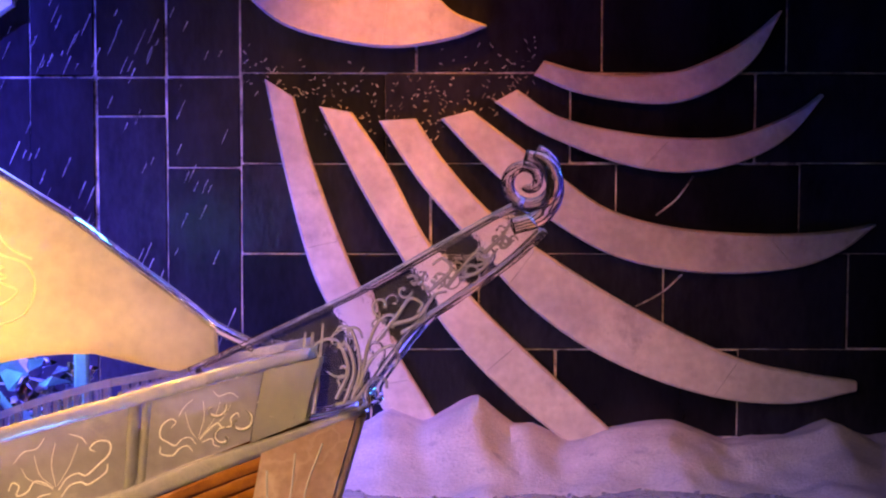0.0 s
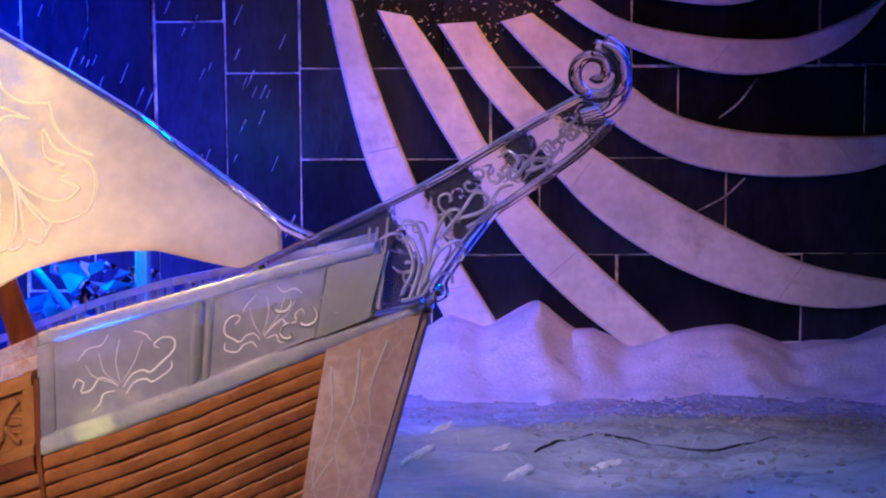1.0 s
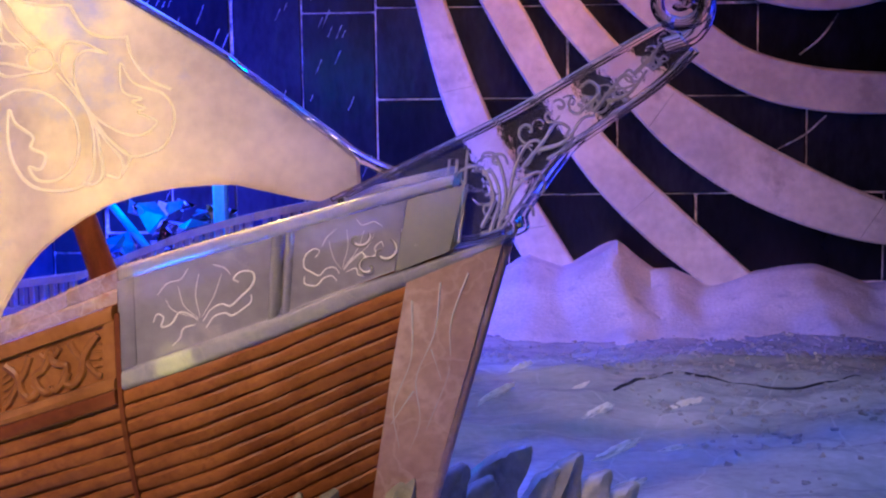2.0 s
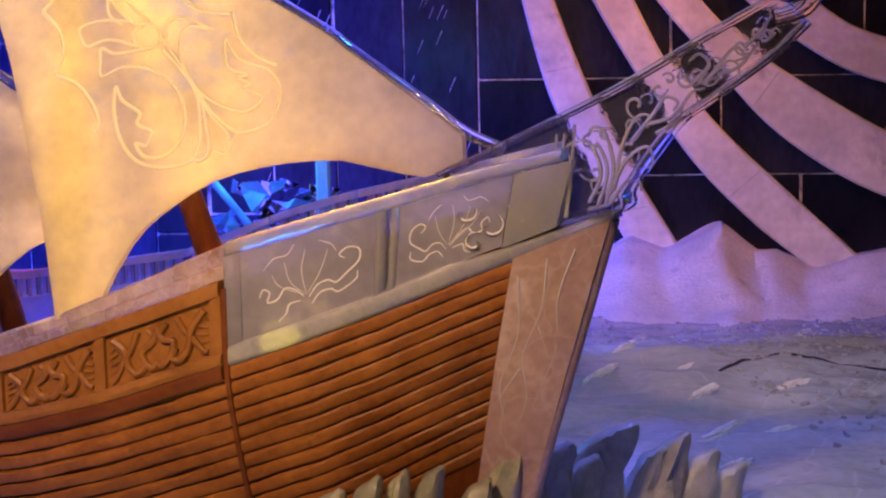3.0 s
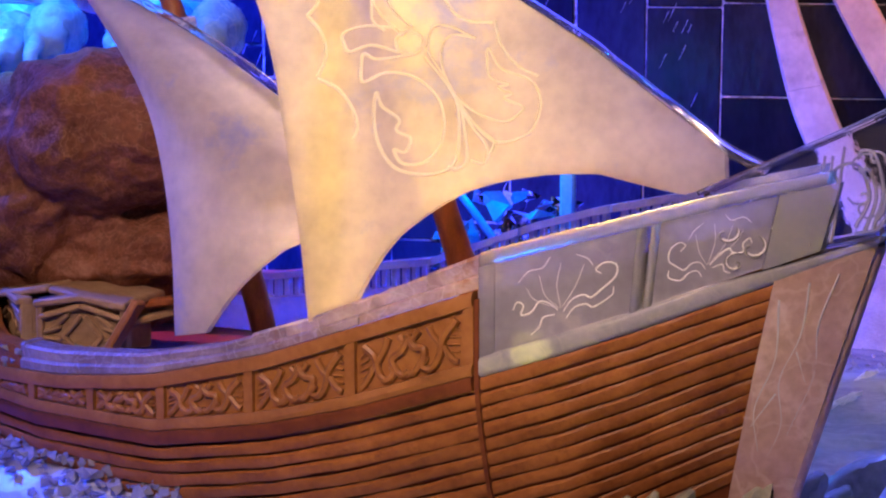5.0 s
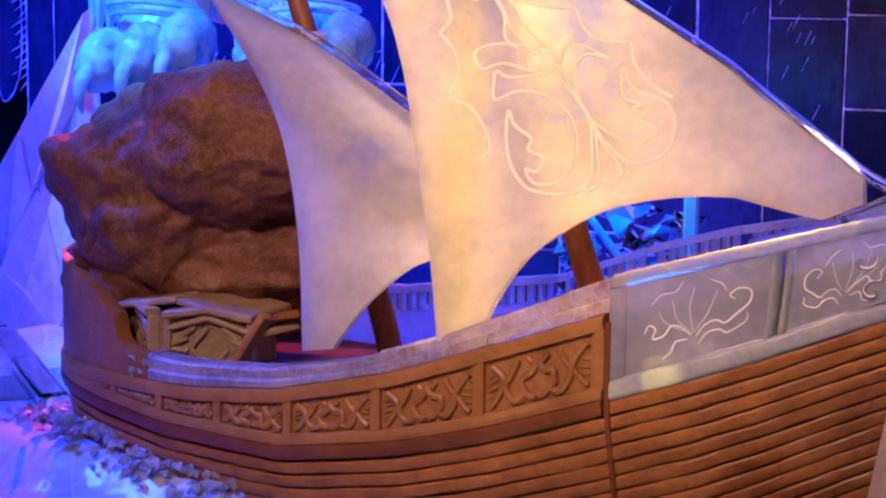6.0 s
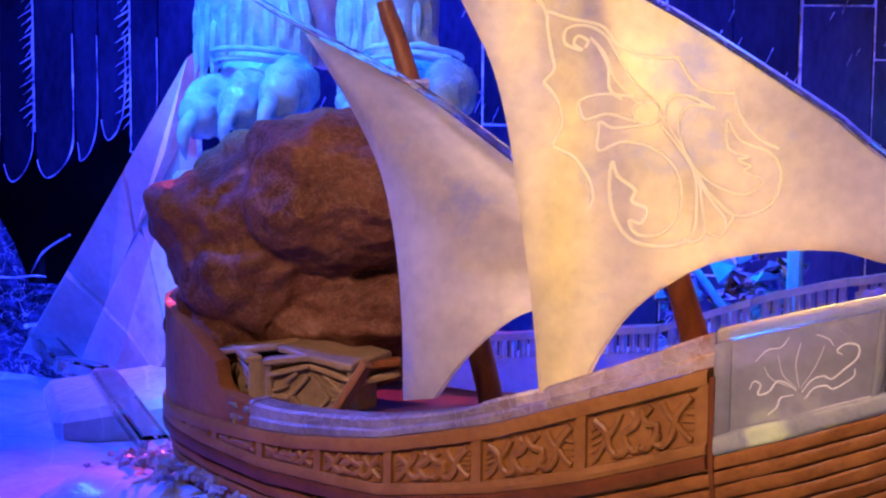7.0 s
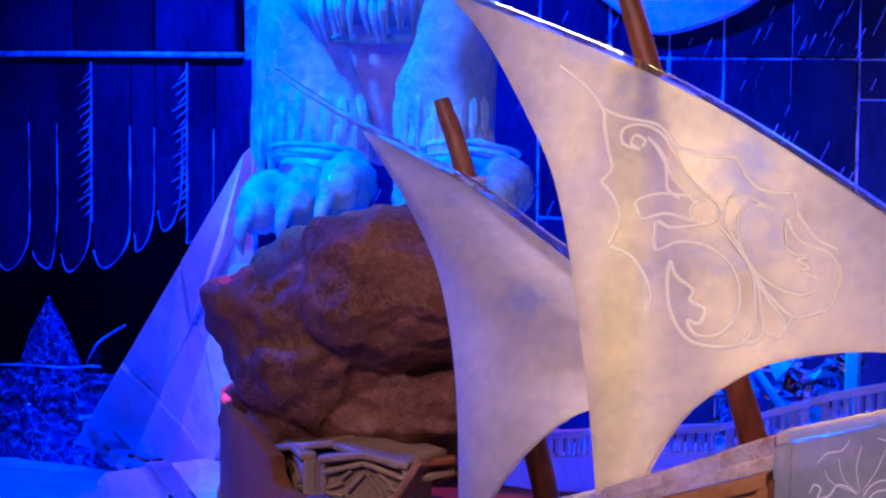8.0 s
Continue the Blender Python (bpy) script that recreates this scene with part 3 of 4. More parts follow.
for pts in ([(0.02, 0.90), (-0.01, 0.97), (0.02, 1.04), (0.055, 1.03), (0.05, 1.0)], [(-0.02, 0.90), (-0.04, 0.98), (-0.02, 1.06), (0.01, 1.07), (0.02, 1.05)], [(0.0, 0.89), (-0.025, 0.97), (-0.005, 1.03), (0.015, 1.02)],
            [(-0.03, 0.92), (-0.07, 1.0), (-0.12, 1.03), (-0.13, 0.99), (-0.10, 0.98)], [(-0.03, 0.90), (-0.07, 0.95), (-0.10, 0.95), (-0.105, 0.93)], [(-0.04, 0.93), (-0.06, 1.03), (-0.09, 1.09), (-0.12, 1.10), (-0.12, 1.07)],
            [(-0.08, 1.04), (-0.13, 1.10), (-0.16, 1.14), (-0.19, 1.13), (-0.18, 1.11)], [(-0.12, 1.08), (-0.18, 1.10), (-0.22, 1.15), (-0.25, 1.16)], [(-0.14, 1.06), (-0.19, 1.09), (-0.20, 1.12)],
            [(-0.25, 1.17), (-0.29, 1.22), (-0.32, 1.25), (-0.34, 1.23), (-0.32, 1.22)], [(-0.28, 1.19), (-0.33, 1.21), (-0.37, 1.26)], [(-0.34, 1.25), (-0.38, 1.29), (-0.40, 1.32)], [(-0.22, 1.17), (-0.26, 1.21), (-0.24, 1.235), (-0.215, 1.22)],
            [(0.10, 0.86), (0.085, 0.95), (0.075, 1.06)], [(0.06, 0.87), (0.05, 0.96), (0.04, 1.08)], [(0.085, 0.865), (0.07, 0.95), (0.06, 1.06)], [(0.02, 0.885), (-0.03, 0.90), (-0.05, 0.93)]):
    part("prow_carving", *vine(pts, 0.0052), GLINT, prow)
for u0, h0, size, way in ((0.26, 0.62, 0.034, -1), (0.21, 0.30, 0.036, -1), (0.175, 0.62, 0.040, 1), (0.135, 0.28, 0.036, 1), (0.24, 0.15, 0.024, 1), (0.155, 0.88, 0.026, -1), (0.115, 0.60, 0.030, -1), (0.20, 0.85, 0.024, 1)):
    z0 = WALE(u0) + 0.05 + h0 * (RAIL(u0) - WALE(u0) - 0.085)
    for turn in (0.0, 0.5, 1.0):
        swirl = [(u0 + way * size * (0.12 + 0.88 * q) * math.cos(2.2 + turn + 5.2 * q), z0 + size * (0.12 + 0.88 * q) * math.sin(2.2 + turn + 5.2 * q)) for q in np.linspace(turn * 0.6, 1, 9)]
        part("prow_carving", *vine(swirl, 0.0034 - 0.0008 * turn), ETCH if turn == 0.5 else GLINT, prow)
rng = random.Random(31)
for k in range(34):
    f = 0.10 + 0.82 * k / 33
    i = int(f * 39)
    p, q = spline(TOP, 40)[i], spline(LOW, 40)[i]
    w = 0.25 + 0.5 * rng.random()
    c, size, a0, way = p + (q - p) * w, rng.uniform(0.016, 0.034) * (1.1 - 0.6 * f), rng.uniform(0, 6.3), rng.choice((-1, 1))
    if c[0] > 0.02:
        continue
    curl = [(c[0] + size * (0.15 + 0.85 * s) * math.cos(a0 + way * 5.0 * s), c[1] + size * (0.15 + 0.85 * s) * math.sin(a0 + way * 5.0 * s)) for s in np.linspace(0, 1, 9)]
    tail = curl[-1]
    curl += [(tail[0] + size * 0.8 * math.cos(a0 + way * 6.6), tail[1] + size * 0.8 * math.sin(a0 + way * 6.6))]
    part("prow_carving", *vine(curl, rng.uniform(0.003, 0.005)), GLINT if k % 3 else CARVED, prow)
part("prow_foot", *arm([(0.20, 0.845), (0.08, 0.868), (-0.03, 0.90)], [(0.20, 0.79), (0.08, 0.82), (-0.035, 0.862)], 0.075, 12), CARVED, ship, "clear ice base of the prow")

# masts


def mast(pts, r0, r1):
    line = spline(pts, 40)
    taper = np.linspace(r0, r1, 40) * (1 + 0.03 * np.sin(np.linspace(0, 30, 40)))
    taper[-3:] *= (1.0, 0.7, 0.12)
    taper[-6] *= 0.86
    return tube(line, taper, 14)


part("mast", *mast([(0.98, 0, 0.60), (1.075, 0, 0.80), (1.39, 0.0, 1.68), (1.56, 0.0, 2.1)], 0.040, 0.024), MAST, ship, "red-brown wooden mast raked aft")
part("mast", *mast([(1.655, 0, 0.42), (1.70, 0, 0.60), (1.946, 0.0, 1.312), (2.03, 0.0, 1.51), (2.042, 0, 1.54)], 0.038, 0.020), MAST, ship, "short red-brown wooden mast with pointed top")


# sails
def sail_depth(u, z, a, u0, z0):
    return a + 0.3 * (u - u0) - 0.45 * (z - z0)


def sail(leech, edge, split, a, u0, z0, billow, thick=0.011, n=54, w=26):
    left = spline(leech, n)
    k = int(n * split)
    right = np.vstack([spline(edge[0], k), spline(edge[1], n - k)])
    front, behind = [], []
    for i in range(n):
        for j in range(w):
            p = left[i] + (right[i] - left[i]) * j / (w - 1)
            v = sail_depth(p[0], p[1], a, u0, z0) + billow * math.sin(math.pi * min(1, i / (n - 1))) * math.sin(math.pi * j / (w - 1))
            front.append((p[0], v + thick, p[1]))
            behind.append((p[0], v - thick, p[1]))
    m = n * w
    faces = grid((n, w))
    faces += [tuple(x + m for x in reversed(f)) for f in grid((n, w))]
    rim = [j for j in range(w)] + [i * w + w - 1 for i in range(1, n)] + [(n - 1) * w + j for j in range(w - 2, -1, -1)] + [i * w for i in range(n - 2, 0, -1)]
    faces += [(rim[q], rim[(q + 1) % len(rim)], rim[(q + 1) % len(rim)] + m, rim[q] + m) for q in range(len(rim))]
    return front + behind, faces


L1 = [(1.905, 1.805), (1.81, 1.724), (1.721, 1.629), (1.616, 1.502), (1.522, 1.378), (1.442, 1.23), (1.375, 1.073), (1.288, 0.869), (1.203, 0.637)]
E1 = ([(1.890, 1.810), (1.439, 1.650), (1.128, 1.515), (0.731, 1.300), (0.627, 1.232), (0.425, 1.100), (0.345, 1.045)],
      [(0.333, 0.990), (0.422, 0.950), (0.529, 0.983), (0.659, 0.990), (0.786, 0.976), (0.909, 0.940), (1.001, 0.876), (1.055, 0.817), (1.094, 0.728), (1.110, 0.664)])
S1 = (0.0, 0.3, 1.0)
sail_one = part("sail", *sail(L1, E1, 0.62, *S1, 0.004), SAIL, ship, "large frosted ice sail engraved with scrollwork")
L2 = [(2.191, 1.449), (2.082, 1.339), (1.961, 1.21), (1.866, 1.084), (1.787, 0.933), (1.716, 0.757), (1.650, 0.550)]
E2 = ([(2.180, 1.446), (1.837, 1.296), (1.559, 1.140), (1.28, 0.98)], [(1.24, 0.85), (1.392, 0.783), (1.453, 0.746), (1.518, 0.674), (1.556, 0.604), (1.575, 0.560)])
S2 = (0.42, 1.74, 0.53)
sail_two = part("sail", *sail(L2, E2, 0.6, *S2, 0.10), SAIL, ship, "smaller billowing frosted ice sail")


def spar(pts, a, u0, z0, r):
    p = spline(pts, 40)
    return tube([(u, sail_depth(u, z, a, u0, z0), z + 0.008) for u, z in p], np.linspace(r * 0.7, r, 40), 8)


part("yard", *spar([(2.0, 1.86)] + E1[0] + [(0.245, 1.0)], *S1, 0.015), CARVED, ship, "clear ice yard")
part("yard", *spar([(2.511, 1.603), (2.348, 1.522), (2.191, 1.452), (1.837, 1.304), (1.559, 1.152), (1.28, 0.99)], *S2, 0.013), CARVED, ship, "clear ice yard")


def engrave(pts, r=0.0056):
    n = 10 * len(pts)
    line = spline(pts, n)
    out = []
    for u, z in line:
        out.append((u, sail_depth(u, z, *S1) + 0.0105, z))
    return tube(out, r, 6)


for pts in (
        [(1.566, 1.625), (1.488, 1.576), (1.429, 1.521), (1.413, 1.480), (1.385, 1.418), (1.367, 1.377), (1.385, 1.345)],
        [(1.385, 1.345), (1.339, 1.303), (1.315, 1.250), (1.323, 1.199)],
        [(1.321, 1.193), (1.267, 1.172), (1.221, 1.128), (1.196, 1.084), (1.198, 1.054)],
        [(1.429, 1.521), (1.368, 1.502), (1.280, 1.484), (1.226, 1.437), (1.152, 1.413), (1.077, 1.411)],
        [(1.077, 1.411), (1.032, 1.357), (0.987, 1.335), (0.930, 1.332)],
        [(0.928, 1.337), (0.903, 1.283), (0.853, 1.234), (0.797, 1.209)],
        [(1.306, 1.430), (1.304, 1.448), (1.330, 1.459), (1.336, 1.440), (1.311, 1.425), (1.357, 1.440), (1.363, 1.474), (1.321, 1.485), (1.267, 1.463), (1.227, 1.417), (1.169, 1.351), (1.121, 1.320)],
        [(1.299, 1.455), (1.254, 1.416), (1.219, 1.363), (1.167, 1.318), (1.135, 1.299)],
        [(1.282, 1.442), (1.240, 1.389), (1.222, 1.335), (1.185, 1.310)],
        [(1.132, 1.312), (1.098, 1.301), (1.087, 1.268), (1.107, 1.254), (1.142, 1.265), (1.153, 1.291), (1.132, 1.312)],
        [(1.160, 1.318), (1.235, 1.321), (1.284, 1.303), (1.276, 1.276), (1.258, 1.260), (1.209, 1.275), (1.137, 1.259)],
        [(1.109, 1.254), (1.186, 1.243), (1.223, 1.255), (1.222, 1.228), (1.209, 1.189), (1.158, 1.211), (1.089, 1.202), (1.026, 1.160), (0.994, 1.103), (0.989, 1.046), (1.017, 1.006), (1.068, 1.002), (1.096, 1.032), (1.068, 1.028), (1.064, 1.060), (1.101, 1.077), (1.102, 1.103), (1.149, 1.133), (1.171, 1.164), (1.160, 1.099), (1.130, 1.036), (1.077, 0.988), (0.997, 0.979), (0.947, 1.004), (0.952, 1.074), (0.978, 1.150), (1.033, 1.211), (1.075, 1.249)],
        [(1.082, 1.275), (1.036, 1.224), (0.972, 1.150), (0.939, 1.075), (0.920, 1.013), (0.937, 0.992), (0.961, 0.997)],
        [(0.968, 1.137), (0.924, 1.089), (0.882, 1.047), (0.878, 1.009), (0.911, 1.013)],
        [(0.959, 1.125), (0.896, 1.078), (0.865, 1.054), (0.874, 1.016)],
        [(0.964, 1.296), (1.017, 1.302), (1.037, 1.277), (1.026, 1.225), (0.981, 1.162), (0.919, 1.121), (0.852, 1.103), (0.818, 1.127), (0.823, 1.140), (0.865, 1.156), (0.849, 1.167), (0.884, 1.181), (0.861, 1.189), (0.909, 1.205), (0.928, 1.256), (0.925, 1.269), (0.889, 1.226), (0.813, 1.198), (0.779, 1.149), (0.785, 1.085), (0.828, 1.059), (0.872, 1.060), (0.927, 1.101), (0.972, 1.150)],
        [(1.072, 1.262), (1.073, 1.315), (1.036, 1.323), (0.963, 1.294)],
):
    part("engraving", *engrave(pts), ENGRAVE, sail_one)
lash = [part("lashing", *tube([(1.36 + 0.02 * math.cos(k * 0.7) + 0.006 * k, 0.02 + 0.03 * math.sin(k * 0.7), 1.625 + 0.02 * math.sin(k * 0.7) - 0.002 * k) for k in range(28)], 0.008, 6), GOLD, ship, "gold foil lashing")]
part("lashing", *tube([(1.93 + 0.03 * math.cos(k * 0.7), 0.0 + 0.04 * math.sin(k * 0.7), 1.29 + 0.0015 * k) for k in range(24)], 0.010, 6), CLOUDY, ship, "clear ice mast collar")

# ---- boulder, chest and bird ----


def at_ship(u, v, z=0.0):
    return SHIP @ Vector((u, v, z))


def facets(vf, centre, planes):
    c = Vector(centre)
    out = []
    for v in vf[0]:
        p = Vector(v) - c
        for n, d in planes:
            n = Vector(n).normalized()
            if p.dot(n) > d:
                p -= n * (p.dot(n) - d) * 0.7
        out.append(p + c)
    return out, vf[1]


def rock(u, v, z, size, seed, planes=(), n=6):
    c = at_ship(u, v, z)
    vs, fs = facets(lump(c, size, seed, 0.22, 1.5, n), c, planes)
    out = []
    for p in vs:
        d = (p - c).normalized()
        ridge = 1 - abs(noise.noise(p * 5 + Vector((seed, 0, 0))))
        out.append(p + d * (0.045 * noise.noise(p * 4.5) + 0.030 * (ridge * ridge - 0.6) + 0.014 * noise.noise(p * 13) + 0.006 * noise.noise(p * 32)))
    return out, fs


mass = [rock(2.41, 0.13, 0.855, (0.255, 0.25, 0.275), 3.3, [((-0.5, -0.75, -0.35), 0.22), ((-0.7, 0.0, 0.7), 0.27)]),
        rock(2.14, 0.06, 1.005, (0.31, 0.29, 0.25), 6.4, [((0.2, -0.9, 0.1), 0.25), ((0.1, -0.3, 0.95), 0.21), ((0.3, -0.5, -0.8), 0.17)]),
        rock(2.34, 0.03, 0.985, (0.30, 0.27, 0.20), 5.2, [((0.2, -0.4, 0.9), 0.16), ((0.8, 0.0, 0.6), 0.22)]),
        rock(2.20, -0.04, 0.70, (0.40, 0.22, 0.16), 7.1, n=5),
        rock(2.47, 0.05, 0.62, (0.23, 0.25, 0.24), 9.7, n=5)]
boulder = single("boulder", join(mass), ROCK, "rough red-brown boulder crushing the stern of the ship", "boulder")
union = boulder.modifiers.new("union", "REMESH")
union.mode, union.voxel_size, union.use_smooth_shade = "VOXEL", 0.008, True

# carved chest broken open under the boulder
chest = thing("chest", "broken tan carved chest wedged under the boulder", "chest", SHIP @ pose(2.17, 0.20, 0.42, 0, 0, 6))


def side(cx, wide, turn, tall):
    """One carved face of the chest: a slab, an eave, a sill and ribs round a dark diamond."""
    m = pose(cx[0], cx[1], 0, 0, 0, turn)
    face = []
    face.append(block((wide, 0.03, tall), (0, 0, tall / 2), 0.006))
    for s in (-1, 1):
        face += [block((wide * 0.54, 0.05, 0.020), (s * wide * 0.25, 0.022, tall + 0.012), 0.005, (0, s * 9, 0)),
                 block((wide * 0.50, 0.034, 0.015), (s * wide * 0.24, 0.020, tall - 0.018), 0.004, (0, s * 16, 0)),
                 block((0.018, 0.034, tall), (s * wide * 0.47, 0.018, tall / 2), 0.004)]
        for k, (x, z, a, l) in enumerate(((0.12, 0.62, 48, 0.30), (0.12, 0.28, -48, 0.30), (0.24, 0.72, 40, 0.22), (0.24, 0.20, -40, 0.22), (0.34, 0.56, 20, 0.20), (0.34, 0.40, -6, 0.20), (0.36, 0.24, -24, 0.18))):
            face.append(block((l * wide, 0.020, 0.012), (s * x * wide, 0.020, z * tall), 0.003, (0, s * a, 0)))
    face.append(block((wide, 0.04, 0.014), (0, 0.016, 0.007), 0.003))
    return [([m @ Vector(v) for v in vs], fs) for vs, fs in face]


for name, where in (("front_panel", ((-0.105, 0.085), 0.25, 14, 0.155)), ("end_panel", ((0.135, 0.055), 0.20, -32, 0.150))):
    slab_m, *rest = side(*where)
    board = part(name, *slab_m, TAN, chest, smooth=False)
    for piece in rest:
        part("carved_rib", *piece, TAN, board, smooth=False)
part("body", *block((0.36, 0.18, 0.14), (0, -0.03, 0.075), 0.01), TAN, chest)
for x, w, a in ((-0.11, 0.22, -8), (0.11, 0.22, 10)):
    part("lid_board", *block((w, 0.24, 0.020), (x, -0.01, 0.172), 0.006, (0, a, 0)), TAN, chest)
for k, (u, v, z, a, b, c, l) in enumerate(((1.90, 0.30, 0.53, 20, 58, 20, 0.17), (1.98, 0.10, 0.52, 0, 10, 60, 0.24), (2.0, 0.05, 0.50, 10, 25, 10, 0.2), (2.20, 0.05, 0.60, 5, 12, 70, 0.2), (1.98, 0.12, 0.56, 0, 6, 35, 0.16))):
    part_mat = (CARVE, TAN, MAST, TAN, MAST)[k]
    o = single("broken_plank", block((l, 0.045, 0.022), (0, 0, 0), 0.005), part_mat, "splintered plank lying among the wreckage on deck", "plank", "broken planks", smooth=False)
    o.matrix_world = SHIP @ pose(u, v, z, a, b, c)

# the bird: belly, legs and clawed feet of one great statue
pieces = []


def leg(rows, depth, y, seed):
    """A plump feathered leg from rows of height, left edge and right edge."""
    r, n, sides = np.array(rows), 40, 44
    zs = np.linspace(r[0, 0], r[-1, 0], n)
    vs = []
    for z in zs:
        a, b = np.interp(-z, -r[:, 0], r[:, 1]), np.interp(-z, -r[:, 0], r[:, 2])
        for k in range(sides):
            t = k * math.tau / sides
            low = max(0, (1.62 - z) / 0.25)
            g = 1 + 0.03 * noise.noise(Vector((math.cos(t) * 2, math.sin(t) * 2, z * 3 + seed))) - 0.16 * min(1, low) * max(0, noise.noise(Vector((t * 4.5, z * 1.2, seed))))
            vs.append(((a + b) / 2 + (b - a) / 2 * math.cos(t) * g, y - depth * math.sin(t) * g, z))
    return vs, grid((n, sides), True) + [tuple(range(sides)), tuple(range((n - 1) * sides, n * sides))]


def foot(cx, toes, y, z):
    """A broad foot: ankle rings, three bulging toes and glassy hooked claws."""
    out = [lump((cx, y + 0.10, z + 0.10), (0.14, 0.14, 0.12), cx, 0.06, 2, 4)]
    for k in range(2):
        out.append(tube([(cx + (0.13 + 0.012 * k) * math.cos(a), y + 0.07 - (0.13 + 0.01 * k) * math.sin(a), z + 0.155 + 0.03 * k + 0.03 * math.sin(a)) for a in np.linspace(-0.3, 3.44, 26)], 0.009, 8))
    for k, (x, dz) in enumerate(toes):
        out.append(lump((x, y - 0.01, z + 0.045 + dz), (0.074, 0.13, 0.095), k + cx * 3, 0.10, 2.5, 4))
        out.append(lump((x, y - 0.09, z + 0.025 + dz), (0.066, 0.070, 0.075), k + cx * 5, 0.10, 2.5, 4))
        out.append(tube(spline([(x, y - 0.14, z + 0.02 + dz), (x - 0.004, y - 0.185, z - 0.01 + dz), (x - 0.006, y - 0.195, z - 0.055 + dz), (x - 0.004, y - 0.18, z - 0.105 + dz)], 14), np.array([0.026, 0.026, 0.025, 0.024, 0.023, 0.022, 0.020, 0.019, 0.017, 0.015, 0.012, 0.009, 0.006, 0.002]), 10))
    return out


pick = random.Random(77)
LEGS = (([(2.30, -3.10, -2.55), (1.83, -2.975, -2.72), (1.70, -2.99, -2.70), (1.58, -2.995, -2.645), (1.48, -2.995, -2.61), (1.40, -2.975, -2.60), (1.33, -2.95, -2.61)], 3.0), ([(2.30, -2.55, -2.10), (1.83, -2.46, -2.225), (1.70, -2.46, -2.21), (1.58, -2.515, -2.21), (1.48, -2.51, -2.21), (1.38, -2.48, -2.22), (1.30, -2.44, -2.24)], 8.0))
for rows, seed in LEGS:
    pieces.append(leg(rows, 0.17, 5.68, seed))
    cx, w = (rows[4][1] + rows[4][2]) / 2, (rows[4][2] - rows[4][1]) / 2
    for row in range(2):
        for j in range(8):
            a = (j - 3.5 + 0.5 * row) * 0.36 + pick.uniform(-0.06, 0.06)
            z, l = 1.52 - 0.07 * row + pick.uniform(-0.02, 0.02), pick.uniform(0.14, 0.22)
            p = [(cx + (w + d) * math.sin(a), 5.68 - (0.165 + d) * math.cos(a), z - l * f) for d, f in ((-0.03, -0.25), (-0.010, 0.1), (-0.004, 0.55), (0.006, 1.0))]
            pieces.append(tube(spline(p, 9), np.array([0.006, 0.014, 0.020, 0.022, 0.021, 0.018, 0.013, 0.007, 0.001]), 7))
pieces += foot(-2.70, ((-2.815, -0.005), (-2.685, 0.02), (-2.56, 0.055)), 5.40, 1.18)
pieces += foot(-2.22, ((-2.33, 0.02), (-2.205, 0.03), (-2.08, 0.04)), 5.44, 1.195)
pieces.append(lump((-2.59, 5.80, 1.58), (0.24, 0.12, 0.26), 2.0, 0.05, 1.5, 4))
pieces.append(lump((-2.58, 5.80, 2.22), (0.52, 0.36, 0.50), 5.0, 0.05, 1.5, 5))
pieces.append(tube([(-2.83 + 0.50 * q, 5.62, 1.715 - 0.006 * math.sin(q * math.pi)) for q in np.linspace(0, 1, 20)], 0.016, 8))
for row in range(3):
    for j in range(30):
        q = -1 + 2 * j / 29 + pick.uniform(-0.03, 0.03)
        x0, z0 = -2.575 + 0.40 * q, 1.80 + 0.10 * q * q + 0.09 * row + pick.uniform(-0.02, 0.02)
        x1 = -2.575 + 0.29 * q + 0.02 * (1 if q > 0 else -1)
        y0 = 5.50 + 0.10 * q * q - 0.01 * row
        pieces.append(tube(spline([(x0, y0, z0 + 0.05), (x0 * 0.6 + x1 * 0.4, y0 - 0.015, z0 - 0.01), (x1, y0 + 0.02, z0 - 0.10)], 9), np.array([0.005, 0.010, 0.013, 0.014, 0.013, 0.011, 0.008, 0.005, 0.001]), 6))
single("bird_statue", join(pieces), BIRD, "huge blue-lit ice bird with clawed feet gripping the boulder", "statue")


def slab(corners, thick):
    """A flat slab on four corners, with thickness away from the viewer."""
    c = [Vector(p) for p in corners]
    n = (c[1] - c[0]).cross(c[2] - c[0]).normalized()
    n = n if n.y > 0 else -n
    mid = sum(c, Vector()) / 4
    f = [p + (mid - p) * 0.04 for p in c]
    verts = f + [p + n * thick * 0.2 for p in c] + [p + n * thick for p in c]
    return verts, [(0, 1, 2, 3)] + [(4 * r + k, 4 * r + (k + 1) % 4, 4 * r + 4 + (k + 1) % 4, 4 * r + 4 + k) for r in (0, 1) for k in range(4)] + [(11, 10, 9, 8)]


for corners, m in ((((-3.33, 6.25, 1.34), (-3.50, 6.4, 0.98), (-4.20, 7.0, 0.02), (-4.50, 7.0, 0.06)), FROST),
                   (((-3.42, 6.3, 0.92), (-3.42, 6.35, 0.40), (-3.70, 6.62, 0.0), (-3.90, 6.66, 0.0)), FROST),
                   (((-3.46, 6.42, 1.05), (-3.42, 6.42, 0.60), (-3.86, 6.76, 0.0), (-4.22, 6.95, 0.0)), CLOUDY)):
    c = [Vector(p) for p in corners]
    feather_base = thing("tail_feather", "long straight slab of frosted ice forming a tail feather", "tail feather", group="tail feathers")
    for f0, f1 in ((0.0, 0.345), (0.352, 0.69), (0.697, 1.0)):
        quad = [c[0].lerp(c[3], f0), c[1].lerp(c[2], f0), c[1].lerp(c[2], f1), c[0].lerp(c[3], f1)]
        part("slab", *slab(quad, 0.07), m, feather_base, smooth=False)

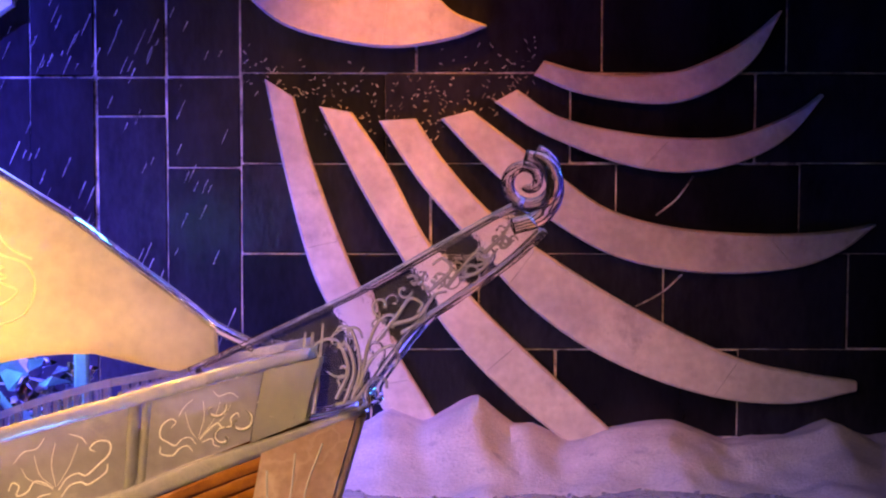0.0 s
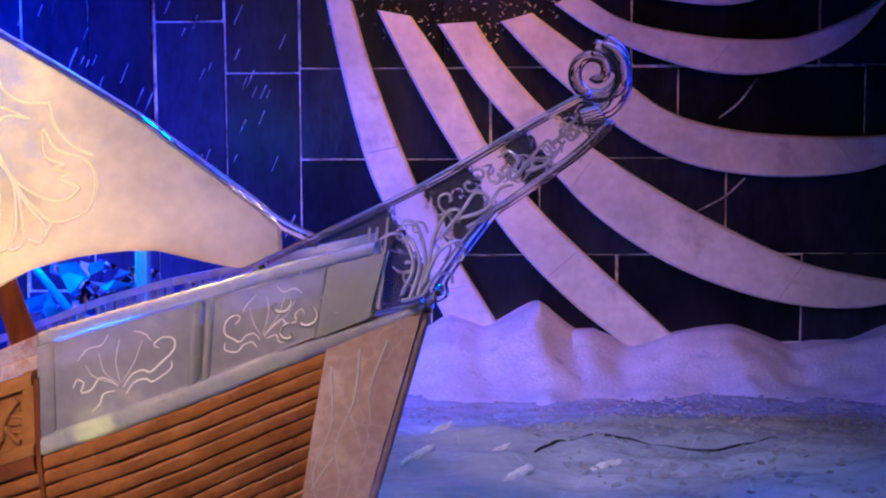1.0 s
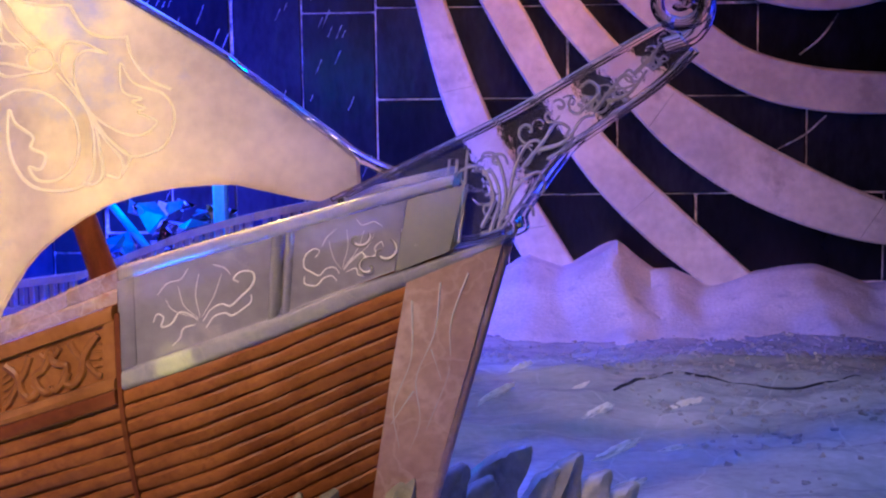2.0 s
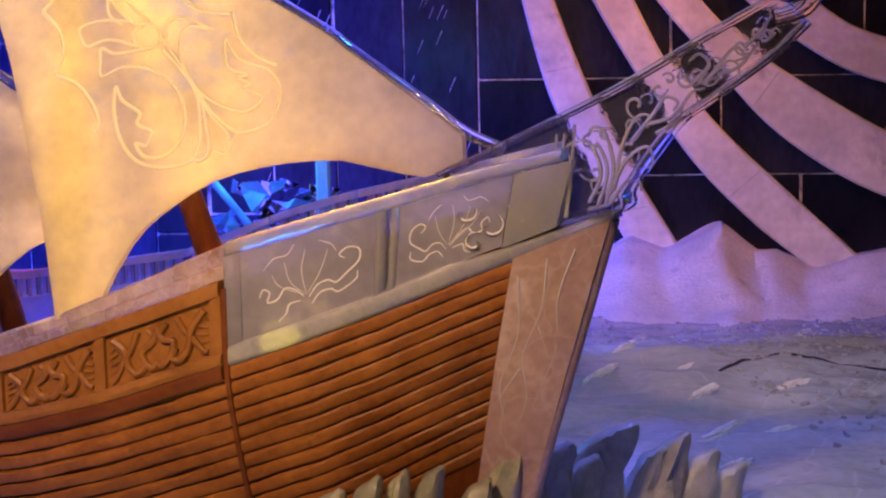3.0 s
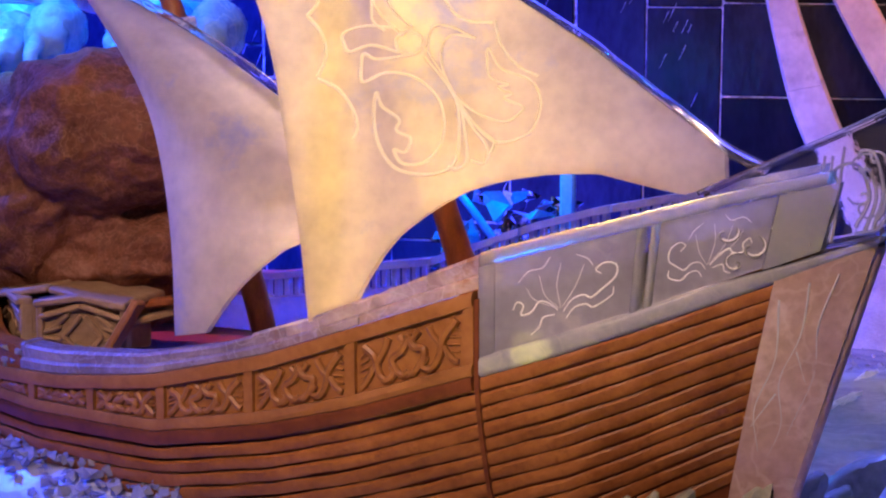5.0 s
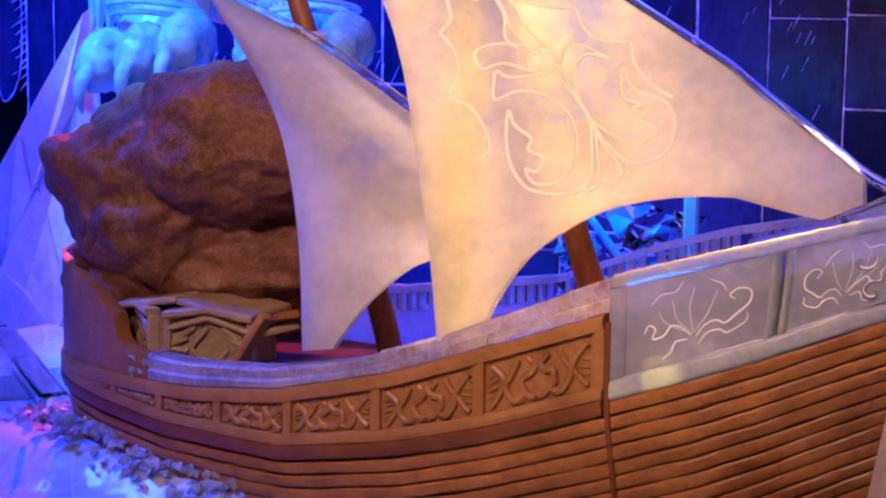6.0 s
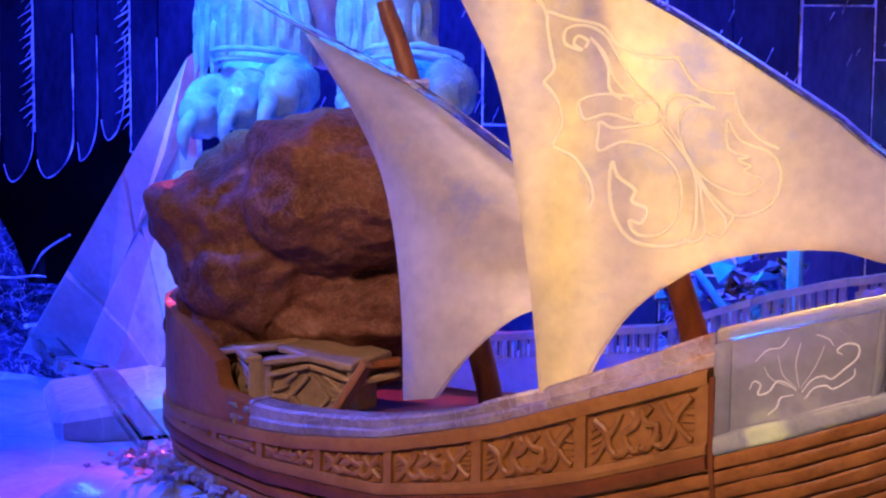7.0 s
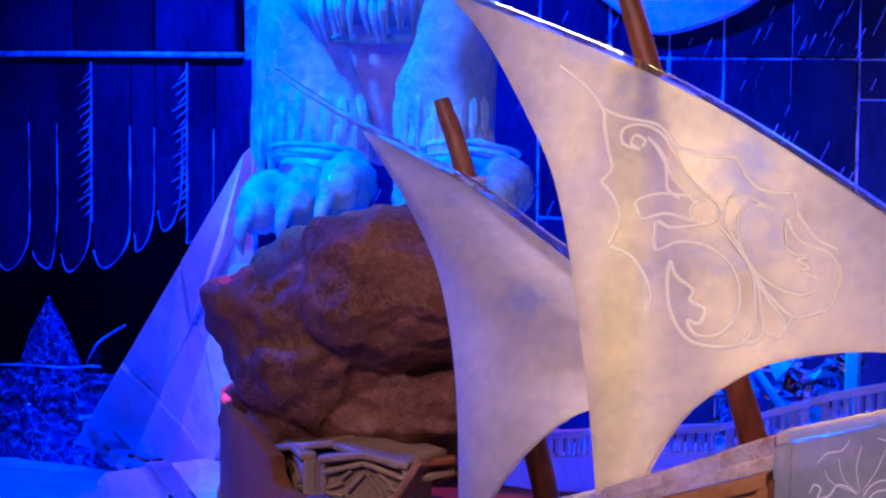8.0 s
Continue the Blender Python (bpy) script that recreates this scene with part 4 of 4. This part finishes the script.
# ---- the ice wall with its wing of feathers ----
WALL = 9.4
wall = single("ice_wall", block((9.6, 0.05, 5.6), (-0.1, WALL - 0.015, 1.75), 0), JOINT, "tall wall of ice blocks, coloured dark for the unlit room behind, with white frosted joints", "ice wall", kind="structure", smooth=False)
rng = random.Random(4)


def ice_block(x0, x1, z0, z1):
    g, c = rng.uniform(0.003, 0.0065), rng.uniform(-0.004, 0.004)
    part("ice_block", *block((x1 - x0 - 2 * g, 0.10, z1 - z0 - 2 * g), ((x0 + x1) / 2 + c, WALL + c, (z0 + z1) / 2), 0.006, (rng.uniform(-0.3, 0.3), rng.uniform(-0.3, 0.3), rng.uniform(-0.5, 0.5))), DARKICE, wall, smooth=False)


heights = [-0.96, -0.51, -0.07, 0.37, 0.84, 1.28, 1.72, 2.17, 2.62, 3.07, 3.52, 3.97, 4.42]
starts = [-0.4, 0.18, -0.35, 0.18, -0.06, -0.28, -0.13, 0.0, -0.4, -0.1, -0.5, -0.2]
for z0, z1, s in zip(heights[:-1], heights[1:], starts):
    xs = [-0.98] + [s + 0.9 * k for k in range(7) if -0.8 < s + 0.9 * k < 4.6] + [4.68]
    for a, b in zip(xs[:-1], xs[1:]):
        ice_block(a, b, z0, z1)
x = -0.985
col = 0
while x > -4.8:
    w = (0.36, 0.34, 0.32, 0.33, 0.27, 0.30)[col % 6]
    for z in ((-1.0, 0.1, 1.26, 1.70), (-1.0, 0.5, 1.51, 1.70), (-1.0, 0.9, 1.70), (-1.0, 0.2, 1.06, 1.70))[col % 4:col % 4 + 1]:
        for a, b in zip(z[:-1], z[1:]):
            ice_block(x - w, x, a, b)
    for a, b in ((1.70, 2.3), (2.3, 3.0), (3.0, 4.4)):
        ice_block(x - w, x, a + 0.25 * (col % 2) * (a > 2), b + 0.25 * (col % 2) * (b < 4))
    x -= w
    col += 1


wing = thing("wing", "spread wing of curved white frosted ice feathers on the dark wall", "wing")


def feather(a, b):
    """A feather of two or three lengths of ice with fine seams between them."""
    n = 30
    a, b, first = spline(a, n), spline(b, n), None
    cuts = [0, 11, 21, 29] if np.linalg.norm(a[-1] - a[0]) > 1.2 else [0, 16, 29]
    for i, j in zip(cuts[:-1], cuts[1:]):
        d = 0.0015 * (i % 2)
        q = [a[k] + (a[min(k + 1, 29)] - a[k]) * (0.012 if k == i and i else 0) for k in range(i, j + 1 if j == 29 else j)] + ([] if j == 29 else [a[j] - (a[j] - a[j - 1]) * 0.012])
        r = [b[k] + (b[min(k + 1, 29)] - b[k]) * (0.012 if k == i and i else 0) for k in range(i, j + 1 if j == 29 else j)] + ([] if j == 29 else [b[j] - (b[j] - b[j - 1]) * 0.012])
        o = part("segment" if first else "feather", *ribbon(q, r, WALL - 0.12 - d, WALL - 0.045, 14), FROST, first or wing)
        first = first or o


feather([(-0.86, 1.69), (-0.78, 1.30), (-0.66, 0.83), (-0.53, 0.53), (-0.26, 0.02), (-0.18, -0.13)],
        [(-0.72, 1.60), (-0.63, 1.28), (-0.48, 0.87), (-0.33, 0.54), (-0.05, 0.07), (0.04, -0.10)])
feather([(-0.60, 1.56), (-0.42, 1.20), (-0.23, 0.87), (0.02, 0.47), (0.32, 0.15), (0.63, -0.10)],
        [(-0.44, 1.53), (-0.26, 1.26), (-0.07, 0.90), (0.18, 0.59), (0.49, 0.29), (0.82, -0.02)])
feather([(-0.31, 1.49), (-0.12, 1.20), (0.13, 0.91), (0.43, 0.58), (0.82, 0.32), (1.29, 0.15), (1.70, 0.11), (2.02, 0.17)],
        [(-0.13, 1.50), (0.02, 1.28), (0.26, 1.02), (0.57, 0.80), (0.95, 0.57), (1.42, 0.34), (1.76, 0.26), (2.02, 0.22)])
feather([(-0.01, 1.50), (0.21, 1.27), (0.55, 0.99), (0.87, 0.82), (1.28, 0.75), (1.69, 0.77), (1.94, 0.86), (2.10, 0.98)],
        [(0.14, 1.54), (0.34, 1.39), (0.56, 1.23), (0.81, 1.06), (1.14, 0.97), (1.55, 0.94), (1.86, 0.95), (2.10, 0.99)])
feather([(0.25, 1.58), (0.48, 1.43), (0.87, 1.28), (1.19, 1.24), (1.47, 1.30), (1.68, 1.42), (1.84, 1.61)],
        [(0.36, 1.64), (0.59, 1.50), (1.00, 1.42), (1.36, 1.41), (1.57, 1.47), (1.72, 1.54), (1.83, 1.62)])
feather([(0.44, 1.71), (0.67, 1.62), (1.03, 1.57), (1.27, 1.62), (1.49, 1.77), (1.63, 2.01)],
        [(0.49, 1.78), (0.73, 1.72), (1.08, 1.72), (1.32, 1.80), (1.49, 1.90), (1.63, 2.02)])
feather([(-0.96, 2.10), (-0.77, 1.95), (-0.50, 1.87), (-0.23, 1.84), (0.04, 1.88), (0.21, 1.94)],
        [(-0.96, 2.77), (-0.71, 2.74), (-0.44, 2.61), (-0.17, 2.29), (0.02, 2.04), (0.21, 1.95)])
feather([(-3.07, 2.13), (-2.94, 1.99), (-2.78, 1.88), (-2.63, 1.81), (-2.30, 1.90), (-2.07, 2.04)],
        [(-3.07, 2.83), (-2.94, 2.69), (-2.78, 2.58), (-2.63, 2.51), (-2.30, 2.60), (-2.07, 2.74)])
# far wing: blades coloured dark for the unlit room, frosted rims, hanging from a ledge
single("ice_ledge", block((2.6, 0.12, 0.030), (-6.2, WALL - 0.03, 1.70), 0.008), JOINT, "white frosted ledge joint across the ice wall", "ice ledge", kind="structure", smooth=False)
for a, b in ((1.72, 2.3), (2.31, 3.0), (3.01, 4.3)):
    for k in range(5):
        single("upper_block", block((0.48, 0.10, b - a), (-5.2 - 0.5 * k - 0.2 * (a > 2), WALL, (a + b) / 2), 0.008), DARKICE, "large ice block above the ledge, coloured dark for the unlit room behind", "ice block", "upper ice blocks", smooth=False)
far_wing = thing("far_wing", "row of ice wing blades, coloured dark for the unlit room behind, with frosted rounded tips", "wing")
for x0, x1, tip, z in ((-6.66, -6.47, -6.60, 0.52), (-6.46, -6.23, -6.38, 0.49), (-6.22, -6.05, -6.12, 0.51), (-6.04, -5.84, -5.98, 0.50), (-5.83, -5.59, -5.76, 0.53), (-5.58, -5.44, -5.55, 0.63), (-5.43, -5.27, -5.38, 0.75), (-5.26, -5.08, -5.24, 0.69), (-5.07, -4.86, -5.0, 0.72)):
    edge = spline([(x0, 1.68), (x0, 1.2), (x0 + 0.004, z + 0.2), (x0 + 0.02, z + 0.06), (tip, z), ((tip + x1) / 2, z + 0.05), (x1 - 0.015, z + 0.16), (x1, z + 0.32), (x1, 1.2), (x1, 1.68)], 50)
    n = len(edge)
    vs = [(x, WALL - 0.05 + d, zz) for d in (0, 0.08) for x, zz in edge]
    fs = [tuple(range(n)), tuple(range(2 * n - 1, n - 1, -1))] + [(k, (k + 1) % n, n + (k + 1) % n, n + k) for k in range(n)]
    blade = part("blade", vs, fs, DARKICE, far_wing, smooth=False)
    rim = [(x, WALL - 0.055, zz) for x, zz in edge[14:46]]
    part("rim", *tube(rim, np.array([0.0015 + 0.0055 * abs(noise.noise(Vector((p[0] * 9, p[2] * 7, 2)))) for p in rim]), 6), JOINT, blade, "white frosted rim")
for x in (-5.84, -5.25):
    cuts = [tube([(x + 0.01, WALL - 0.06, z), (x - 0.035 - 0.02 * (k % 3), WALL - 0.065, z - 0.05)], [0.0045, 0.001], 5) for k, z in enumerate(np.arange(0.86, 1.62, 0.042))]
    single("frost_barb", join(cuts + [tube([(x + 0.012, WALL - 0.06, z) for z in np.linspace(0.78, 1.66, 12)], 0.004, 6)]), JOINT, "white frosted barb notched along a blade edge", "frost barb", "frost barbs", "stuff")
rng = random.Random(21)
# Pale slivers modelled for streaked reflections and amber glints on the wall.
fleck = []
for _ in range(340):
    x, z = rng.uniform(-4.6, -1.05), rng.uniform(0.3, 2.2)
    l = rng.triangular(0.02, 0.13, 0.04)
    fleck.append(tube([(x, WALL - 0.054, z), (x + l * 0.45, WALL - 0.054, z + l)], [0.001, rng.uniform(0.001, 0.003)], 5))
for _ in range(280):
    x = rng.uniform(-1.0, 0.45)
    z = 1.98 - 0.42 * math.sqrt(max(0, 1 - ((x + 0.25) / 0.8) ** 2)) + rng.gauss(0, 0.09)
    l = rng.uniform(0.004, 0.028)
    fleck.append(tube([(x, WALL - 0.053, z), (x + l * 0.6, WALL - 0.056, z + rng.uniform(-l, l))], [rng.uniform(0.0008, 0.003), rng.uniform(0.001, 0.0045)], 5))
single("frost_flecks", join(fleck), JOINT, "pale slivers standing in for streaks of reflected light on the ice wall", "frost flecks", kind="stuff")


def peak(x, y, top, base, wide, seed):
    """A sharp faceted peak of ice."""
    vs, n = [(x, y, top)], 11
    for r, f in ((0.18, 0.82), (0.45, 0.52), (0.75, 0.24), (1.0, 0.0)):
        for k in range(n):
            t = (k + 0.4 * noise.noise(Vector((k, r * 9, seed)))) * math.tau / n
            w = wide * r * (1 + 0.35 * noise.noise(Vector((k * 1.7, r * 5, seed))))
            vs.append((x + w * math.cos(t), y + 0.6 * w * math.sin(t), base + (top - base) * f + 0.05 * noise.noise(Vector((k * 2.3, r * 7, seed + 4)))))
    fs = [(0, 1 + k, 1 + (k + 1) % n) for k in range(n)]
    for row in range(3):
        o = 1 + row * n
        for k in range(n):
            a, b, c, d = o + k, o + (k + 1) % n, o + n + (k + 1) % n, o + n + k
            fs += [(a, b, c), (a, c, d)] if (k + row) % 2 else [(a, b, d), (b, c, d)]
    return vs, fs


for x, top, wide, seed in ((-5.86, 0.42, 0.60, 2), (-6.30, 0.18, 0.5, 5), (-6.75, 0.30, 0.55, 8)):
    single("ice_peak", peak(x, 8.95, top, -0.75, wide, seed), SPARK, "faceted ice peak standing before the wall, sparkle painted as pale veins", "ice peak", "ice peaks", smooth=False)
for pts in ([(0.94, 0.58), (1.07, 0.65), (1.17, 0.74)], [(1.04, 1.03), (1.14, 1.11), (1.22, 1.22)]):
    single("frost_line", tube([(x, WALL - 0.056, z) for x, z in spline(pts, 12)], 0.0045, 6), JOINT, "thin curved line of frost cut into the ice wall", "frost line", "frost lines")
single("curved_stick", tube(spline([(-5.72, 9.1, 0.04), (-5.66, 9.1, 0.14), (-5.60, 9.1, 0.19), (-5.48, 9.1, 0.26)], 14), 0.006, 8), JOINT, "thin frosted curved stick on the ice", "stick")
single("low_ledge", tube([(x, 8.80, 0.07 + 0.03 * (x + 5.5) + 0.012 * noise.noise(Vector((x * 5, 0, 1)))) for x in np.linspace(-6.75, -5.45, 50)], np.array([0.004 + 0.006 * abs(noise.noise(Vector((x * 11, 3, 1)))) for x in np.linspace(-6.75, -5.45, 50)]), 6), JOINT, "frosted joint line of a low ice wall", "ice ledge", kind="structure")

lx, lz = np.linspace(-7.0, -5.0, 90), np.linspace(-0.75, 0.0, 40)
rough = [(x, 8.80 - 0.05 * noise.noise(Vector((x * 7, 3, z * 7))) - 0.04 * abs(noise.noise(Vector((x * 17, 5, z * 17)))) + 0.25 * max(0, z + 0.1), z + 0.012 * x + 0.07) for z in lz for x in lx]
low_wall = part("low_ice_wall", *(lambda v, f: (v + [(p[0], p[1] + 0.2, p[2]) for p in v], f + [tuple(i + len(v) for i in reversed(q)) for q in f]))(rough, grid((40, 90))), SPARK)
tagged(low_wall, "low wall of rough ice with sparkle painted as pale veins", "ice wall", kind="structure")

# bank of snow with peaks under the wing
RIDGE = curve([(-1.6, -0.05), (-0.9, 0.0), (-0.62, 0.05), (-0.40, 0.03), (-0.24, 0.11), (-0.07, 0.03), (0.16, 0.19), (0.32, 0.04), (0.39, 0.045), (0.54, -0.04), (0.79, 0.03), (1.07, 0.055), (1.32, -0.05), (1.62, -0.03), (1.81, 0.055), (2.0, -0.03), (2.4, 0.03), (3.2, -0.1)])
bx, by = np.arange(-1.6, 3.2, 0.03), np.linspace(7.9, WALL - 0.04, 44)
bank = []
for y in by:
    f = (y - 7.9) / (WALL - 0.34 - 7.9)
    for x in bx:
        q = Vector((x * 2.2, y * 2.2, 4))
        low = -0.24
        rise = min(1, f) ** 1.5 if f < 1 else 1 - 0.35 * (f - 1)
        z = low + (RIDGE(x * 0.97 + 0.06 * noise.noise(q)) - low) * max(0, rise) + (0.05 * noise.noise(q) + 0.025 * noise.noise(q * 2.7) + 0.010 * noise.noise(q * 8)) * min(1, 1.2 - abs(f - 0.5))
        bank.append((x, y, z))
single("snow_bank", (bank, grid((len(by), len(bx)))), SNOW, "rolling bank of packed snow with peaks against the ice wall", "snow bank", kind="structure")

# ---- things on the snow ----


def chunk(at, s, rng):
    bm = bmesh.new()
    pts = [Vector((rng.uniform(-1, 1), rng.uniform(-1, 1), rng.uniform(-0.7, 0.7))).normalized() * s * rng.uniform(0.7, 1.2) + Vector(at) for _ in range(9)]
    for p in pts:
        bm.verts.new(p)
    hull = bmesh.ops.convex_hull(bm, input=bm.verts)
    bm.verts.index_update()
    out = [v.co.copy() for v in bm.verts], [tuple(v.index for v in f.verts) for f in bm.faces]
    bm.free()
    return out


rng = random.Random(11)
bank = []
for _ in range(3600):
    x, y = rng.uniform(-0.9, 2.6), rng.triangular(5.0, 9.0, 7.9)
    if x < 0.35 - 0.25 * (y - 6) and y < 7.4:
        continue
    s = rng.uniform(0.004, 0.02)
    bank.append(chunk((x, y, ground_height(x, y) + s * 0.05), s, rng))
single("crushed_ice", join(bank), CRUSH, "bank of crushed glinting ice on the snow", "crushed ice", kind="stuff", smooth=False)
pile = []
for _ in range(1000):
    u = rng.uniform(1.6, 3.0)
    v = (BEAM(min(u, 2.6)) * 0.75 + 0.02 + abs(rng.gauss(0, 0.06))) if u < 2.7 else rng.uniform(-0.3, 0.3)
    p = at_ship(u, v)
    s = rng.uniform(0.007, 0.024)
    pile.append(chunk((p.x, p.y, ground_height(p.x, p.y) + s * 0.5 + max(0, 0.05 - abs(v - 0.35) * 0.3)), s, rng))
single("ice_rubble", join(pile), CRUSH, "pale ice rubble heaped along the hull", "ice rubble", kind="stuff", smooth=False)
spill = []
for _ in range(160):
    u, v = rng.uniform(1.80, 2.25), rng.uniform(0.28, 0.42)
    p = at_ship(u, v, RAIL(u) - 0.07 + rng.uniform(0, 0.05))
    spill.append(chunk(p, rng.uniform(0.008, 0.022), rng))
single("deck_ice", join(spill), CRUSH, "crushed ice spilled on the deck beside the chest", "crushed ice", kind="stuff", smooth=False)

# upright ice shards like wave crests before the bow
for x, y, z, s, a in ((-0.80, 4.14, 0.33, 0.050, 6), (-0.715, 4.15, 0.36, 0.042, 12), (-0.66, 4.2, 0.36, 0.034, 2), (-0.59, 4.25, 0.355, 0.045, 8), (-0.50, 4.40, 0.28, 0.05, 10), (-0.435, 4.5, 0.335, 0.060, 10), (-0.385, 4.6, 0.28, 0.045, 6), (-0.33, 4.7, 0.29, 0.055, 10), (-0.27, 4.82, 0.22, 0.05, 6), (-0.19, 4.9, 0.285, 0.085, 26), (-0.10, 4.98, 0.20, 0.05, 10), (-0.04, 5.0, 0.235, 0.055, 18), (0.03, 5.05, 0.17, 0.06, 12), (0.10, 5.1, 0.12, 0.06, 14), (-0.56, 4.32, 0.25, 0.05, -6)):
    h = z * 0.93 + 0.06
    vs = []
    for f, w, lean in ((0, 1.9, -0.3), (0.35, 1.6, -0.25), (0.6, 1.25, -0.1), (0.77, 1.02, 0.12), (0.88, 0.90, 0.30), (0.95, 0.74, 0.40), (0.985, 0.52, 0.48), (1.0, 0.25, 0.5)):
        for k in range(14):
            t = k * math.tau / 14
            bend = 1.15 + 0.55 * noise.noise(Vector((x * 9 + math.sin(t) * 1.6, f * 6, math.cos(t) * 2.0)))
            vs.append((x + math.sin(radians(a)) * h * (f - 1) * 0.7 + s * (lean - 0.5) + s * 0.75 * w * math.cos(t) * bend, y + 0.042 * w * math.sin(t) * bend, -0.06 + h * f + 0.008 * math.cos(t) * (f > 0.6)))
    single("ice_shard", (vs, grid((8, 14), True) + [tuple(range(98, 112))]), SHARD, "upright grey-green cloudy ice shard like a wave crest", "ice shard", "ice shards at the bow")

# white lumps standing in for glints on the ice beside the bow
for x, y, l, a in ((-0.31, 6.61, 0.34, 66), (-0.03, 6.81, 0.26, 62), (0.04, 6.38, 0.24, 60), (0.08, 5.85, 0.38, 58), (0.26, 5.95, 0.16, 40), (-0.24, 7.15, 0.22, 65), (0.10, 5.47, 0.24, 50), (0.34, 6.6, 0.22, 48)):
    o = single("ice_sliver", lump((0, 0, 0), (l * 0.38, 0.016, 0.014), x * 9, 0.45, 3.5, 4), ETCH, "white lump standing in for a glint on the ice sheet", "ice sliver", "ice slivers")
    o.matrix_world = pose(x, y, ground_height(x, y) - 0.001, 0, -3, a)

vein = spline([(0.10, 6.72), (0.22, 6.95), (0.36, 7.05), (0.52, 6.98), (0.72, 6.92), (1.0, 7.0)], 60)
single("dark_crack", tube([(x, y, ground_height(x, y) + 0.002) for x, y in vein], 0.005 + 0.003 * np.sin(np.linspace(0, 17, 60)), 6), DARKICE, "thin dark crack winding across the ice sheet", "crack", kind="structure")

# long clear ice beam lying behind the stern
beam = thing("ice_beam", "long notched clear ice beam lying on the snow", "ice beam")
line = [Vector((-4.50, 7.12, 0.14)), Vector((-4.05, 6.62, 0.11)), Vector((-3.78, 6.42, 0.13)), Vector((-3.10, 5.55, 0.11)), Vector((-2.55, 4.95, 0.08))]
for k, (a, b) in enumerate(zip(line[:-1], line[1:])):
    d = (b - a)
    o = part("beam_piece", *block((d.length * 0.97, 0.10 if k % 2 == 0 else 0.075, 0.07), (0, 0, 0), 0.012), ICE, beam, smooth=False)
    o.matrix_world = Matrix.Translation((a + b) / 2) @ d.to_track_quat("X", "Z").to_matrix().to_4x4()
o = single("ice_plinth", block((0.55, 0.5, 0.22), (0, 0, 0), 0.03), SHEET, "low faceted frosted ice block behind the stern", "ice block", smooth=False)
o.matrix_world = pose(-3.62, 6.30, 0.02, 4, -6, 35)

# ice behind the ship, the blue lamp's light also put into its colour
post = single("ice_post", block((0.05, 0.05, 0.95), (-1.26, 6.65, 0.40), 0.008), BLUEICE, "upright ice post behind the ship, coloured blue for blue light", "ice post", smooth=False)
strut = single("ice_strut", tube([(-1.66, 6.6, 0.72), (-1.44, 6.6, 0.44)], 0.014, 8), BLUEICE, "slanting ice strut behind the ship, coloured blue for blue light", "ice strut")
rng = random.Random(5)
heap = thing("ice_heap", "heap of clear ice blocks, some coloured blue for the lamp's light", "ice heap")
for _ in range(60):
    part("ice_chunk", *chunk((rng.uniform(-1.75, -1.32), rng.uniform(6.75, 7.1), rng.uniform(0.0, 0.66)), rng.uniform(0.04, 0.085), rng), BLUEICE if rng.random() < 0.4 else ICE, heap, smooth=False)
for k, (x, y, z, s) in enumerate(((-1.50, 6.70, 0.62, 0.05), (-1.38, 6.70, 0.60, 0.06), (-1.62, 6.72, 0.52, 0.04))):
    single("lit_ice_block", chunk((x, y, z), s * 1.1, rng), BLUEICE, "block of ice behind the ship, coloured blue for cyan light", "ice block", "lit ice blocks", smooth=False)
